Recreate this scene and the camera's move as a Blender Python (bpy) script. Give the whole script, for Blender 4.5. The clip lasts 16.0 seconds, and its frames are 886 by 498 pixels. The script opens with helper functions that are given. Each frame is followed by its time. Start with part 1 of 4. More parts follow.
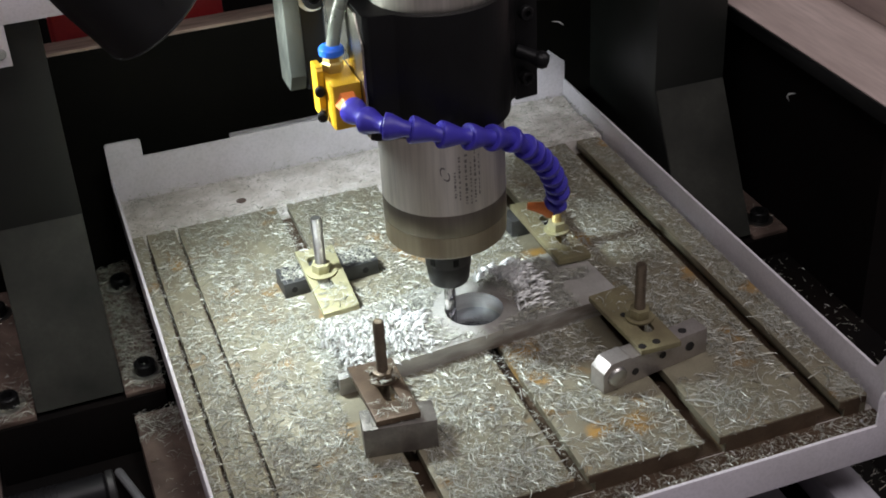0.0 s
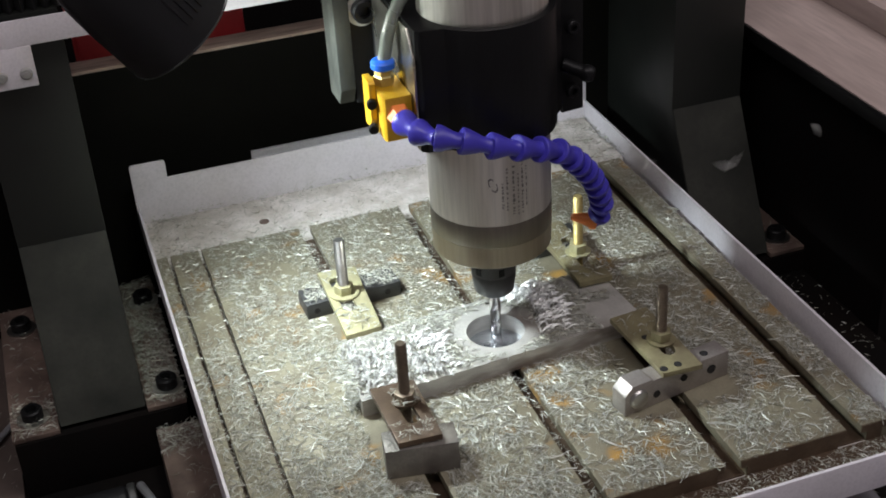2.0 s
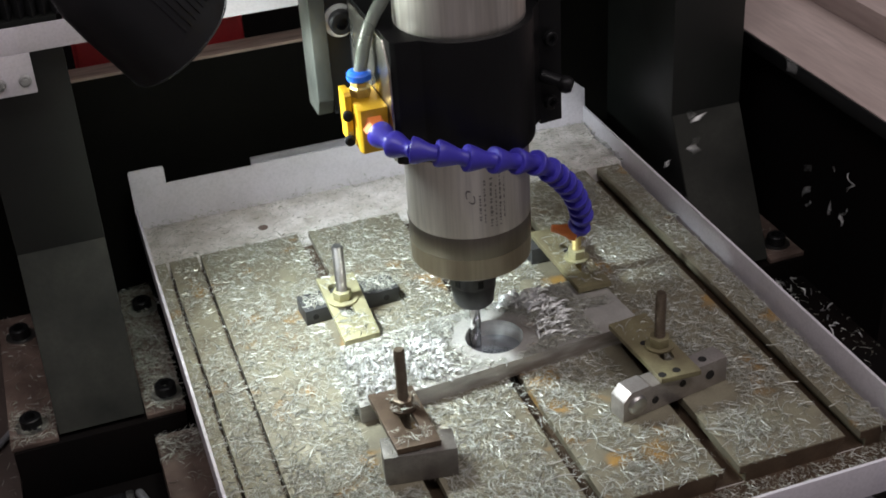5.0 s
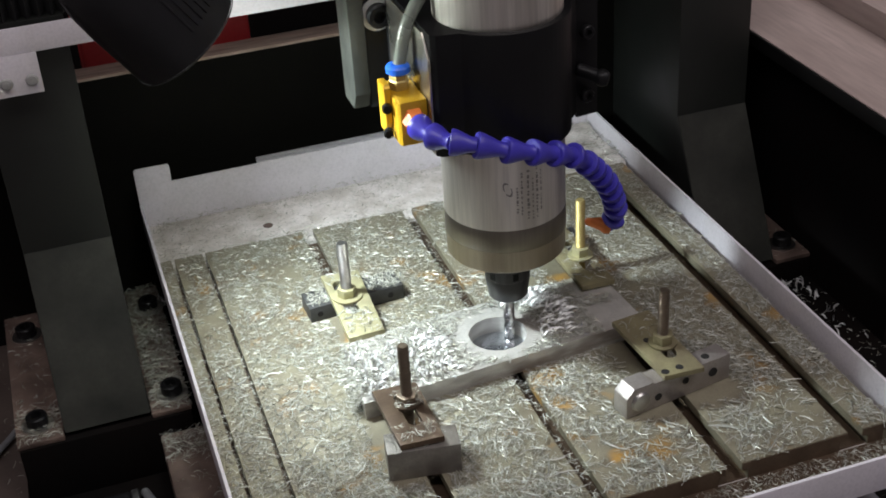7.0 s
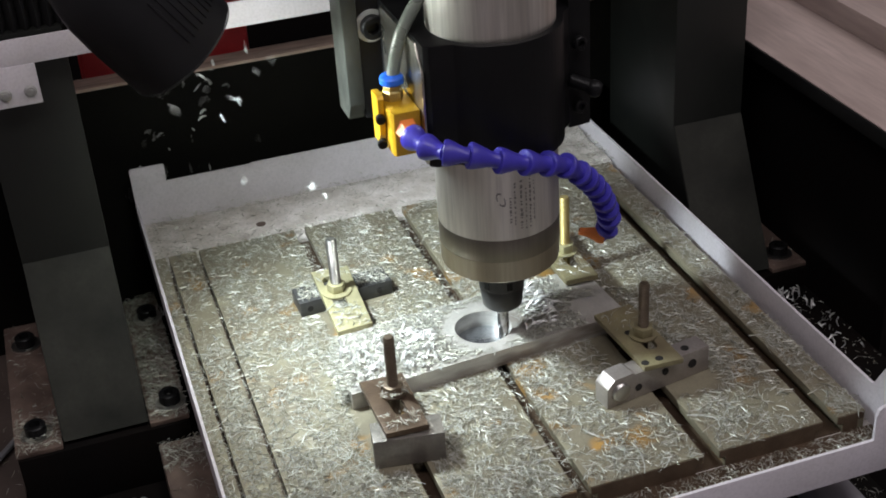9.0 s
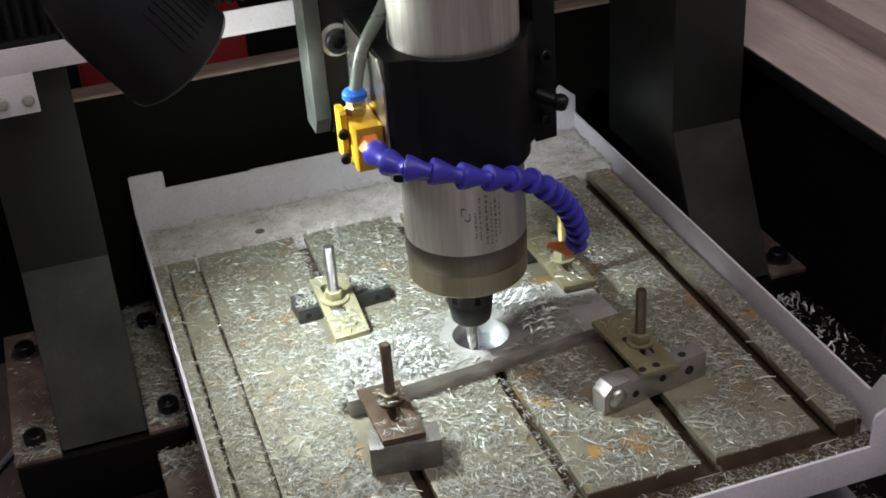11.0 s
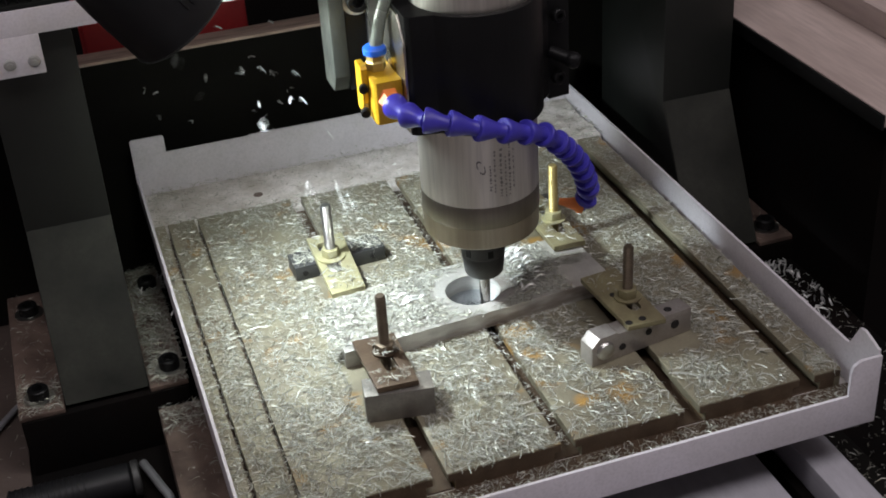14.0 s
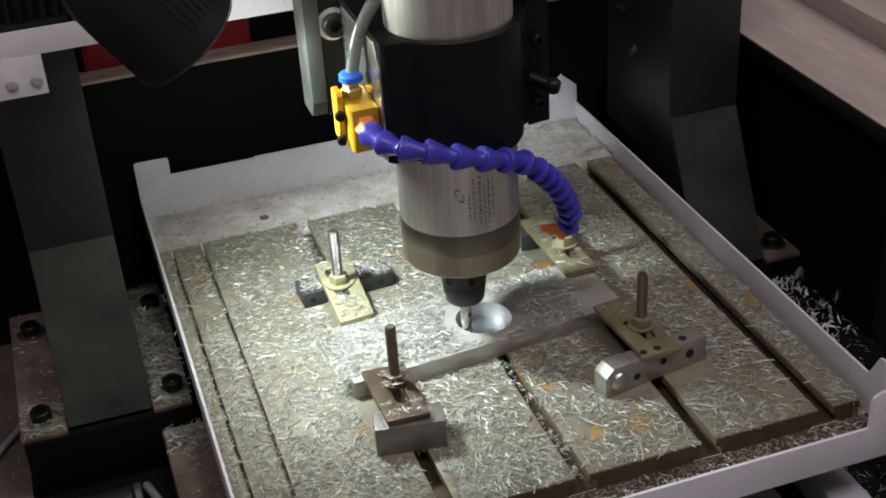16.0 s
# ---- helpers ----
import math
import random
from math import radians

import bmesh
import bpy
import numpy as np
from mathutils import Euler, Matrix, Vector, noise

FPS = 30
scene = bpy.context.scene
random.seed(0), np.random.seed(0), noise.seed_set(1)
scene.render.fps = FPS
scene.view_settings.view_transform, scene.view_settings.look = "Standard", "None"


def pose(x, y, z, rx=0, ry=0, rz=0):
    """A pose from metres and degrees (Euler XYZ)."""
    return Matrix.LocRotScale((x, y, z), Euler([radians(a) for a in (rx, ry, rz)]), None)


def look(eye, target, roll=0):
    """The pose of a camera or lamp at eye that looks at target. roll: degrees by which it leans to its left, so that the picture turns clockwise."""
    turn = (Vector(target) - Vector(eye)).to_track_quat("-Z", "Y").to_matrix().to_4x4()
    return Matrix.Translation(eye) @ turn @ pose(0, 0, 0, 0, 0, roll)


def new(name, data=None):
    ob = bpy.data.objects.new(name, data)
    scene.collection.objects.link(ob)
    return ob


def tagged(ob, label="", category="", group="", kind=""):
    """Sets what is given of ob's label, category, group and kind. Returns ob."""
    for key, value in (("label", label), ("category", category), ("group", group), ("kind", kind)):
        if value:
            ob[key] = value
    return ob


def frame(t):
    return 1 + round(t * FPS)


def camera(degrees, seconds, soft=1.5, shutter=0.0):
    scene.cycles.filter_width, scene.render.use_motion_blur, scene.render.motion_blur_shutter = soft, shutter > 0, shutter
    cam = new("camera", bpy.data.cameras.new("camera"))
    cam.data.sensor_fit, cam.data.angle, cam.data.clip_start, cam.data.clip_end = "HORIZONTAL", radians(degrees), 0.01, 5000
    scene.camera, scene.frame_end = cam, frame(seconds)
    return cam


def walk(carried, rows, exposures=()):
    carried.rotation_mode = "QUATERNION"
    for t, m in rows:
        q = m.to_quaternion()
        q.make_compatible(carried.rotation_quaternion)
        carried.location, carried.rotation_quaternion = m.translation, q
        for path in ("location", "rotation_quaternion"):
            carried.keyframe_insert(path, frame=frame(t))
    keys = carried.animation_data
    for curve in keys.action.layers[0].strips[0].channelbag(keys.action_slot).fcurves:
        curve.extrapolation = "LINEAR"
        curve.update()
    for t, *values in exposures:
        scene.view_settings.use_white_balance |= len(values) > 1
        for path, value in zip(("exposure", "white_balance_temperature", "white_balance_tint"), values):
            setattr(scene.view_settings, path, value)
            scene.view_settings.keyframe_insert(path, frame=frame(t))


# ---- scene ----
# ---- camera ----
cam = camera(37.26, 16.0, soft=1.8, shutter=0.22)
walk(cam, [
    (0.0, pose(-0.2482, -0.6991, 0.5260, 57.703, 2.830, -20.065)),
    (0.5, pose(-0.2461, -0.7024, 0.5288, 57.830, 3.035, -19.539)),
    (1.0, pose(-0.2490, -0.7027, 0.5306, 58.094, 3.076, -19.310)),
    (1.5, pose(-0.2500, -0.7052, 0.5303, 58.335, 3.120, -19.242)),
    (2.0, pose(-0.2497, -0.7082, 0.5313, 58.488, 3.195, -19.251)),
    (2.5, pose(-0.2498, -0.7114, 0.5325, 58.622, 3.264, -19.174)),
    (3.0, pose(-0.2480, -0.7116, 0.5338, 58.691, 3.299, -19.042)),
    (3.5, pose(-0.2485, -0.7113, 0.5334, 58.783, 3.276, -19.056)),
    (4.0, pose(-0.2509, -0.7111, 0.5336, 58.792, 3.268, -19.094)),
    (4.5, pose(-0.2488, -0.7067, 0.5320, 58.700, 3.249, -19.286)),
    (6.8, pose(-0.2481, -0.7078, 0.5320, 58.699, 3.249, -19.035)),
    (7.0, pose(-0.2488, -0.7080, 0.5309, 58.789, 3.287, -19.002)),
    (7.5, pose(-0.2477, -0.7081, 0.5309, 58.837, 3.388, -18.950)),
    (8.0, pose(-0.2460, -0.7099, 0.5315, 58.935, 3.431, -18.972)),
    (8.5, pose(-0.2454, -0.7109, 0.5331, 59.039, 3.430, -18.986)),
    (9.0, pose(-0.2455, -0.7136, 0.5326, 59.236, 3.403, -18.916)),
    (9.2, pose(-0.2455, -0.7137, 0.5339, 59.225, 3.426, -18.861)),
    (11.5, pose(-0.2391, -0.7142, 0.5349, 59.550, 3.702, -18.805)),
    (12.0, pose(-0.2399, -0.7180, 0.5362, 59.657, 3.701, -18.808)),
    (12.5, pose(-0.2412, -0.7219, 0.5373, 59.515, 3.593, -18.732)),
    (13.0, pose(-0.2401, -0.7328, 0.5323, 59.271, 3.397, -18.775)),
    (13.5, pose(-0.2462, -0.7435, 0.5348, 58.927, 3.239, -18.896)),
    (14.0, pose(-0.2509, -0.7446, 0.5280, 59.021, 3.264, -18.832)),
    (14.5, pose(-0.2556, -0.7398, 0.5301, 58.958, 3.277, -18.774)),
    (15.0, pose(-0.2553, -0.7355, 0.5301, 59.054, 3.228, -18.862)),
    (15.5, pose(-0.2539, -0.7322, 0.5327, 59.120, 3.252, -18.936)),
    (16.0, pose(-0.2495, -0.7316, 0.5338, 59.229, 3.411, -18.849)),
], exposures=[(0, 0.0), (16, 0.0)])

# The table runs in y under a fixed gantry, the spindle head in x: together they mill a circle.
PERIOD = 2.6086
PHASE = -3.6124


def head_x(t):
    return 0.01584 * math.cos(2 * math.pi * t / PERIOD + PHASE)


def table_y(t):
    return -0.01556 * math.sin(2 * math.pi * t / PERIOD + PHASE)


# ---- light ----
world = bpy.data.worlds.new("world")
scene.world = world
world.use_nodes = True
world.node_tree.nodes["Background"].inputs[0].default_value = (0.9, 0.92, 1.0, 1)
world.node_tree.nodes["Background"].inputs[1].default_value = 0.02


def lamp(name, kind, m, power, colour, **values):
    data = bpy.data.lights.new(name, kind)
    data.energy, data.color = power, colour
    for key, value in values.items():
        if key == "size":
            data.size = value
        if key == "size_y":
            data.shape, data.size_y = "RECTANGLE", value
        if key == "radius":
            data.shadow_soft_size = value
        if key == "cone":
            data.spot_size = radians(value)
        if key == "blend":
            data.spot_blend = value
    ob = new(name, data)
    ob.matrix_world = m
    return ob


LAMP = Vector((-0.170, 0.052, 0.240))
AIM = Vector((0.575, 0.05, -0.815)).normalized()
BEAM = Vector((0.60, 0.0, -0.80)).normalized()
# the work lamp's bulb, inside its shade
lamp("work_lamp_bulb", "SPOT", look(LAMP - AIM * 0.002, LAMP + BEAM), 8.3, (0.885, 1.0, 1.06), radius=0.014, cone=101, blend=1.0)
# unseen room light over the left front, assumed from how the table is lit
lamp("unseen_ceiling_fill", "AREA", look((-0.55, -0.75, 1.8), (0, 0.1, 0)), 11.1, (1.0, 0.935, 0.965), size=1.2, size_y=0.2)
# made-up fill on the right: lifts the front, adds a band on the spindle
lamp("unseen_ceiling_fill", "AREA", look((0.75, -0.75, 1.8), (0, 0.1, 0)), 11.1, (1.0, 0.925, 0.965), size=1.2, size_y=0.2)

# ---- materials ----


def material(name, base, rough=0.5, metal=0.0, second=None, scale=60.0, amount=0.5, grain=600.0, bump=0.1, stretch=(1, 1, 1), spots=None,
             spot_scale=18.0, spot_edge=0.62, rough_var=0.12, per_object=0.0, island=0.0, aniso=0.0, coat=0.0, transmission=0.0, glow=None, spec=0.5):
    """Two scales of colour noise, roughness noise and fine relief. spots: a third colour in blotches."""
    m = bpy.data.materials.new(name)
    m.use_nodes = True
    nt = m.node_tree
    b = nt.nodes["Principled BSDF"]
    b.inputs["Metallic"].default_value = metal
    b.inputs["Coat Weight"].default_value = coat
    b.inputs["Transmission Weight"].default_value = transmission
    b.inputs["Specular IOR Level"].default_value = spec
    if aniso:
        b.inputs["Anisotropic"].default_value, b.inputs["Anisotropic Rotation"].default_value = aniso, 0.0
        tangent = nt.nodes.new("ShaderNodeTangent")
        tangent.direction_type, tangent.axis = "RADIAL", "Z"
        nt.links.new(tangent.outputs[0], b.inputs["Tangent"])
    tc = nt.nodes.new("ShaderNodeTexCoord")
    mp = nt.nodes.new("ShaderNodeMapping")
    mp.inputs["Scale"].default_value = stretch
    nt.links.new(tc.outputs["Object"], mp.inputs["Vector"])

    def noise_node(s, detail=4.0):
        n = nt.nodes.new("ShaderNodeTexNoise")
        n.inputs["Scale"].default_value, n.inputs["Detail"].default_value = s, detail
        nt.links.new(mp.outputs["Vector"], n.inputs["Vector"])
        return n

    def ramp(src, lo, hi):
        r = nt.nodes.new("ShaderNodeMapRange")
        r.inputs["From Min"].default_value, r.inputs["From Max"].default_value = lo, hi
        nt.links.new(src, r.inputs["Value"])
        return r.outputs["Result"]

    def mix(fac, a, c, mode="MIX"):
        x = nt.nodes.new("ShaderNodeMix")
        x.data_type, x.blend_type = "RGBA", mode
        for sock, v in ((x.inputs[0], fac), (x.inputs[6], a), (x.inputs[7], c)):
            if isinstance(v, (tuple, float, int)):
                sock.default_value = (*v, 1) if isinstance(v, tuple) else v
            else:
                nt.links.new(v, sock)
        return x.outputs[2]

    def times(a, k):
        x = nt.nodes.new("ShaderNodeMath")
        x.operation = "MULTIPLY"
        nt.links.new(a, x.inputs[0])
        x.inputs[1].default_value = k
        return x.outputs[0]

    second = second or tuple(c * 0.6 for c in base)
    big, fine = noise_node(scale), noise_node(grain, 2.0)
    col = mix(times(ramp(big.outputs["Fac"], 0.35, 0.7), amount), base, second)
    col = mix(times(ramp(fine.outputs["Fac"], 0.4, 0.75), amount * 0.5), col, tuple(c * 0.55 for c in base))
    if spots:
        sp = noise_node(spot_scale, 5.0)
        col = mix(ramp(sp.outputs["Fac"], spot_edge, spot_edge + 0.16), col, spots)
    if per_object:
        oi = nt.nodes.new("ShaderNodeObjectInfo")
        col = mix(times(oi.outputs["Random"], per_object), col, tuple(c * 0.45 for c in base))
    if island:
        ge = nt.nodes.new("ShaderNodeNewGeometry")
        col = mix(times(ge.outputs["Random Per Island"], island), col, second)
    nt.links.new(col, b.inputs["Base Color"])
    r = nt.nodes.new("ShaderNodeMapRange")
    r.inputs["To Min"].default_value, r.inputs["To Max"].default_value = max(0.03, rough - rough_var), min(1, rough + rough_var)
    nt.links.new(big.outputs["Fac"], r.inputs["Value"])
    nt.links.new(r.outputs["Result"], b.inputs["Roughness"])
    if bump:
        bp = nt.nodes.new("ShaderNodeBump")
        bp.inputs["Strength"].default_value, bp.inputs["Distance"].default_value = bump, 0.0006
        nt.links.new(fine.outputs["Fac"], bp.inputs["Height"])
        nt.links.new(bp.outputs["Normal"], b.inputs["Normal"])
    if glow:
        b.inputs["Emission Color"].default_value = (*glow[0], 1)
        b.inputs["Emission Strength"].default_value = glow[1]
    return m


MAT = {
    "bed": material("worn_table_steel", (0.266, 0.246, 0.17), 0.5, 0.25, (0.135, 0.11, 0.078), 30, 0.8, 900, 0.3, spots=(0.43, 0.235, 0.045), spot_scale=30, spot_edge=0.6),
    "tray": material("white_painted_sheet", (0.685, 0.65, 0.695), 0.42, 0.0, (0.56, 0.535, 0.54), 25, 0.6, 500, 0.08),
    "dust": material("dusty_painted_floor", (0.72, 0.68, 0.65), 0.8, 0.0, (0.45, 0.41, 0.36), 60, 0.9, 520, 0.6),
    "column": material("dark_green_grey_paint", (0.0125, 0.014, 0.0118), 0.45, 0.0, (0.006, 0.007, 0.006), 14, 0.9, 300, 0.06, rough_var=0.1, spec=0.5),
    "foot": material("mottled_lighter_grey", (0.038, 0.039, 0.033), 0.45, 0.0, (0.012, 0.013, 0.011), 26, 0.95, 300, 0.15, spec=0.25),
    "panel": material("dark_brown_panel", (0.013, 0.012, 0.01), 0.6, 0.0, (0.005, 0.0045, 0.004), 5, 0.9, 200, 0.1, spec=0.1),
    "black": material("black_anodised", (0.006, 0.006, 0.0065), 0.4, 0.0, (0.01, 0.01, 0.01), 40, 0.5, 500, 0.08, spec=0.16),
    # near black for dark parts, and for shade in the well and rail gaps
    "pit": material("black_and_well_shade", (0.0045, 0.004, 0.004), 0.85, 0.0, (0.009, 0.006, 0.005), 12, 0.6, 200, 0.1, spec=0.06),
    # upright colour streaks imitate the bands reflected in the body
    "spindle": material("brushed_stainless", (0.88, 0.85, 0.79), 0.46, 1.0, (0.55, 0.51, 0.45), 85, 0.8, 500, 0.03, (1, 1, 0.05), rough_var=0.1, aniso=0.6),
    "ring_dark": material("dark_steel_band", (0.27, 0.245, 0.205), 0.42, 1.0, (0.19, 0.165, 0.135), 60, 0.6, 500, 0.03, (1, 1, 0.05), rough_var=0.08, aniso=0.6),
    "ring": material("stained_steel_ring", (0.47, 0.42, 0.34), 0.42, 1.0, (0.27, 0.22, 0.16), 60, 0.6, 500, 0.03, (1, 1, 0.05), rough_var=0.08, aniso=0.7),
    "nut": material("black_oxide_nut", (0.075, 0.075, 0.075), 0.5, 0.5, (0.04, 0.04, 0.04), 90, 0.5, 800, 0.15),
    "carbide": material("carbide_tool", (0.45, 0.44, 0.44), 0.25, 1.0, (0.3, 0.29, 0.28), 120, 0.5, 900, 0.1),
    "violet": material("violet_blue_plastic", (0.05, 0.04, 0.4), 0.4, 0.0, (0.035, 0.028, 0.3), 60, 0.5, 600, 0.05, spec=0.5),
    "orange": material("orange_plastic", (0.85, 0.24, 0.05), 0.38, 0.0, (0.7, 0.17, 0.03), 80, 0.4, 600, 0.05),
    "yellow": material("gold_anodised_block", (0.57, 0.33, 0.018), 0.36, 0.35, (0.65, 0.36, 0.02), 50, 0.5, 700, 0.06),
    "blue": material("blue_plastic_collar", (0.03, 0.17, 0.85), 0.32, 0.0, (0.02, 0.12, 0.7), 60, 0.3, 600, 0.03),
    "brass": material("zinc_brass", (0.5, 0.4, 0.16), 0.5, 0.7, (0.42, 0.33, 0.14), 60, 0.6, 900, 0.2),
    "tube": material("milky_air_tube", (0.32, 0.36, 0.31), 0.3, 0.0, (0.25, 0.28, 0.24), 50, 0.3, 400, 0.03, transmission=0.35),
    "steel": material("bright_steel", (0.55, 0.54, 0.52), 0.33, 1.0, (0.4, 0.39, 0.37), 60, 0.5, 700, 0.15),
    # brown blotches stand for dirt and for part of the spindle's shadow
    "alu": material("milled_aluminium", (0.56, 0.545, 0.505), 0.48, 0.5, (0.34, 0.325, 0.3), 50, 0.6, 600, 0.15, (1, 1, 4), spots=(0.21, 0.17, 0.14), spot_scale=13, spot_edge=0.51),
    "bar_alu": material("stained_bar_aluminium", (0.4, 0.37, 0.345), 0.42, 0.6, (0.25, 0.22, 0.2), 45, 0.7, 600, 0.15),
    # paler copy of the chip metal: light missing behind the table put in
    "bright_chip": material("brightened_flying_chip", (0.74, 0.75, 0.73), 0.4, 0.25, (0.6, 0.6, 0.58), 300, 0.4, 1500, 0.0, per_object=0.35),
    "brown": material("oiled_brown_steel", (0.13, 0.09, 0.06), 0.42, 0.5, (0.07, 0.045, 0.03), 60, 0.8, 700, 0.25),
    "gold": material("zinc_yellow_plate", (0.41, 0.385, 0.22), 0.46, 0.35, (0.2, 0.18, 0.115), 50, 0.7, 700, 0.2),
    "stud_dark": material("oiled_thread", (0.19, 0.15, 0.11), 0.4, 0.8, (0.1, 0.08, 0.06), 90, 0.6, 900, 0.2),
    "zinc": material("zinc_plated_steel", (0.42, 0.42, 0.4), 0.4, 0.3, (0.28, 0.28, 0.27), 80, 0.6, 900, 0.15),
    "block": material("grey_steel_block", (0.25, 0.235, 0.21), 0.42, 0.5, (0.12, 0.105, 0.095), 50, 0.8, 600, 0.15),
    # darker copy of the yellow zinc, for straps in the spindle's shade
    "olive": material("shaded_zinc_plate", (0.27, 0.245, 0.135), 0.5, 0.3, (0.13, 0.1, 0.065), 40, 0.9, 700, 0.2),
    # paler than the black clamp: its reflections put into the base colour
    "side_sheen": material("pale_sheen_metal", (0.52, 0.5, 0.44), 0.3, 1.0, (0.33, 0.31, 0.27), 40, 0.5, 500, 0.04),
    "flange": material("stained_base_plate", (0.23, 0.165, 0.135), 0.5, 0.3, (0.055, 0.036, 0.03), 40, 0.8, 600, 0.2),
    "chip": material("aluminium_chip", (0.6, 0.615, 0.57), 0.48, 0.4, (0.25, 0.24, 0.18), 300, 0.4, 1500, 0.0, island=0.95),
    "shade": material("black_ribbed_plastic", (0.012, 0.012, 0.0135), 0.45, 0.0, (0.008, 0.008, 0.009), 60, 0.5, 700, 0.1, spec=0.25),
    "glow": material("lamp_diffuser", (0.8, 0.8, 0.8), 0.5, 0.0, glow=((0.92, 1.0, 0.93), 39.0)),
    "wood": material("grained_wood_board", (0.54, 0.44, 0.405), 0.4, 0.0, (0.3, 0.235, 0.21), 8, 0.85, 90, 0.06, (3.4, 0.4, 3.4)),
    "edge": material("raw_board_edge", (0.74, 0.55, 0.47), 0.6, 0.0, (0.3, 0.19, 0.15), 30, 0.7, 400, 0.15, (1, 6, 6)),
    "red": material("red_crate_plastic", (0.55, 0.022, 0.03), 0.5, 0.0, (0.25, 0.015, 0.015), 20, 0.5, 300, 0.05),
    "floor": material("dusty_brown_board", (0.1, 0.074, 0.064), 0.7, 0.0, (0.055, 0.04, 0.034), 20, 0.8, 300, 0.2),
    "wall": material("workshop_plaster", (0.68, 0.66, 0.66), 0.8, 0.0, (0.55, 0.53, 0.53), 3, 0.6, 60, 0.1),
    "bellows": material("black_bellows_cloth", (0.009, 0.009, 0.0095), 0.6, 0.0, (0.01, 0.01, 0.01), 60, 0.5, 600, 0.1),
    "print": material("etched_print", (0.27, 0.255, 0.24), 0.5, 0.7),
    "cable": material("grey_cable", (0.2, 0.2, 0.21), 0.45, 0.0),
    "rail": material("grey_extrusion", (0.56, 0.55, 0.6), 0.4, 0.3, (0.42, 0.41, 0.45), 20, 0.6, 400, 0.1, (6, 0.5, 6)),
    # flat near-black discs use this for the shade inside drilled holes
    "hole": material("drilled_shadow", (0.015, 0.014, 0.013), 0.7, 0.2),
    "cut": material("freshly_cut_aluminium", (0.74, 0.76, 0.82), 0.16, 0.95, (0.45, 0.56, 0.6), 60, 0.4, 500, 0.2, (1, 1, 12)),
}

# ---- building blocks, in millimetres ----
MM = 0.001


def box(bm, x0, x1, y0, y1, z0, z1, bevel=0.0, turn=None):
    vs = [bm.verts.new((x, y, z)) for x in (x0, x1) for y in (y0, y1) for z in (z0, z1)]
    fs = [bm.faces.new([vs[i] for i in f]) for f in ((0, 1, 3, 2), (4, 6, 7, 5), (0, 4, 5, 1), (2, 3, 7, 6), (0, 2, 6, 4), (1, 5, 7, 3))]
    if bevel:
        r = bmesh.ops.bevel(bm, geom=list({e for f in fs for e in f.edges}), offset=bevel, segments=2, profile=0.6, affect="EDGES")
        vs = list({v for f in r["faces"] for v in f.verts} | {v for v in vs if v.is_valid})
    if turn is not None:
        bmesh.ops.transform(bm, matrix=turn, verts=[v for v in vs if v.is_valid])
    return bm


def prism(bm, outline, axis, a, b, bevel=0.0):
    """Pushes a closed outline of (u, v) along an axis from a to b; u, v are the other two axes in order."""
    def put(u, v, w):
        return {"x": (w, u, v), "y": (u, w, v), "z": (u, v, w)}[axis]
    lo = [bm.verts.new(put(u, v, a)) for u, v in outline]
    hi = [bm.verts.new(put(u, v, b)) for u, v in outline]
    n = len(outline)
    fs = [bm.faces.new(lo[::-1]), bm.faces.new(hi)] + [bm.faces.new((lo[i], lo[(i + 1) % n], hi[(i + 1) % n], hi[i])) for i in range(n)]
    bmesh.ops.recalc_face_normals(bm, faces=fs)
    if bevel:
        bmesh.ops.bevel(bm, geom=list({e for f in fs for e in f.edges}), offset=bevel, segments=2, profile=0.6, affect="EDGES")
    return bm


def lathe(bm, profile, m=None, seg=40, closed=True):
    """Turns a profile of (radius, height) about z."""
    m = m or Matrix()
    rings = []
    for r, z in profile:
        if r < 1e-6:
            rings.append([bm.verts.new(m @ Vector((0, 0, z)))])
        else:
            rings.append([bm.verts.new(m @ Vector((r * math.cos(2 * math.pi * i / seg), r * math.sin(2 * math.pi * i / seg), z))) for i in range(seg)])
    made = []
    for a, b in zip(rings, rings[1:]):
        for i in range(seg):
            j = (i + 1) % seg
            if len(a) == 1 and len(b) == 1:
                continue
            if len(a) == 1:
                made.append(bm.faces.new((a[0], b[j], b[i])))
            elif len(b) == 1:
                made.append(bm.faces.new((a[i], a[j], b[0])))
            else:
                made.append(bm.faces.new((a[i], a[j], b[j], b[i])))
    if closed:
        for ring in (rings[0], rings[-1]):
            if len(ring) > 1:
                made.append(bm.faces.new(ring))
    bmesh.ops.recalc_face_normals(bm, faces=made)
    return bm


def along(p, q):
    """A frame at p whose z points to q."""
    p, q = Vector(p), Vector(q)
    return Matrix.Translation(p) @ (q - p).to_track_quat("Z", "Y").to_matrix().to_4x4()


def rod(bm, p, q, r, seg=20, chamfer=0.0):
    n = (Vector(q) - Vector(p)).length
    c = chamfer
    prof = [(0, 0), (r - c, 0), (r, c), (r, n - c), (r - c, n), (0, n)] if c else [(0, 0), (r, 0), (r, n), (0, n)]
    return lathe(bm, prof, along(p, q), seg, False)


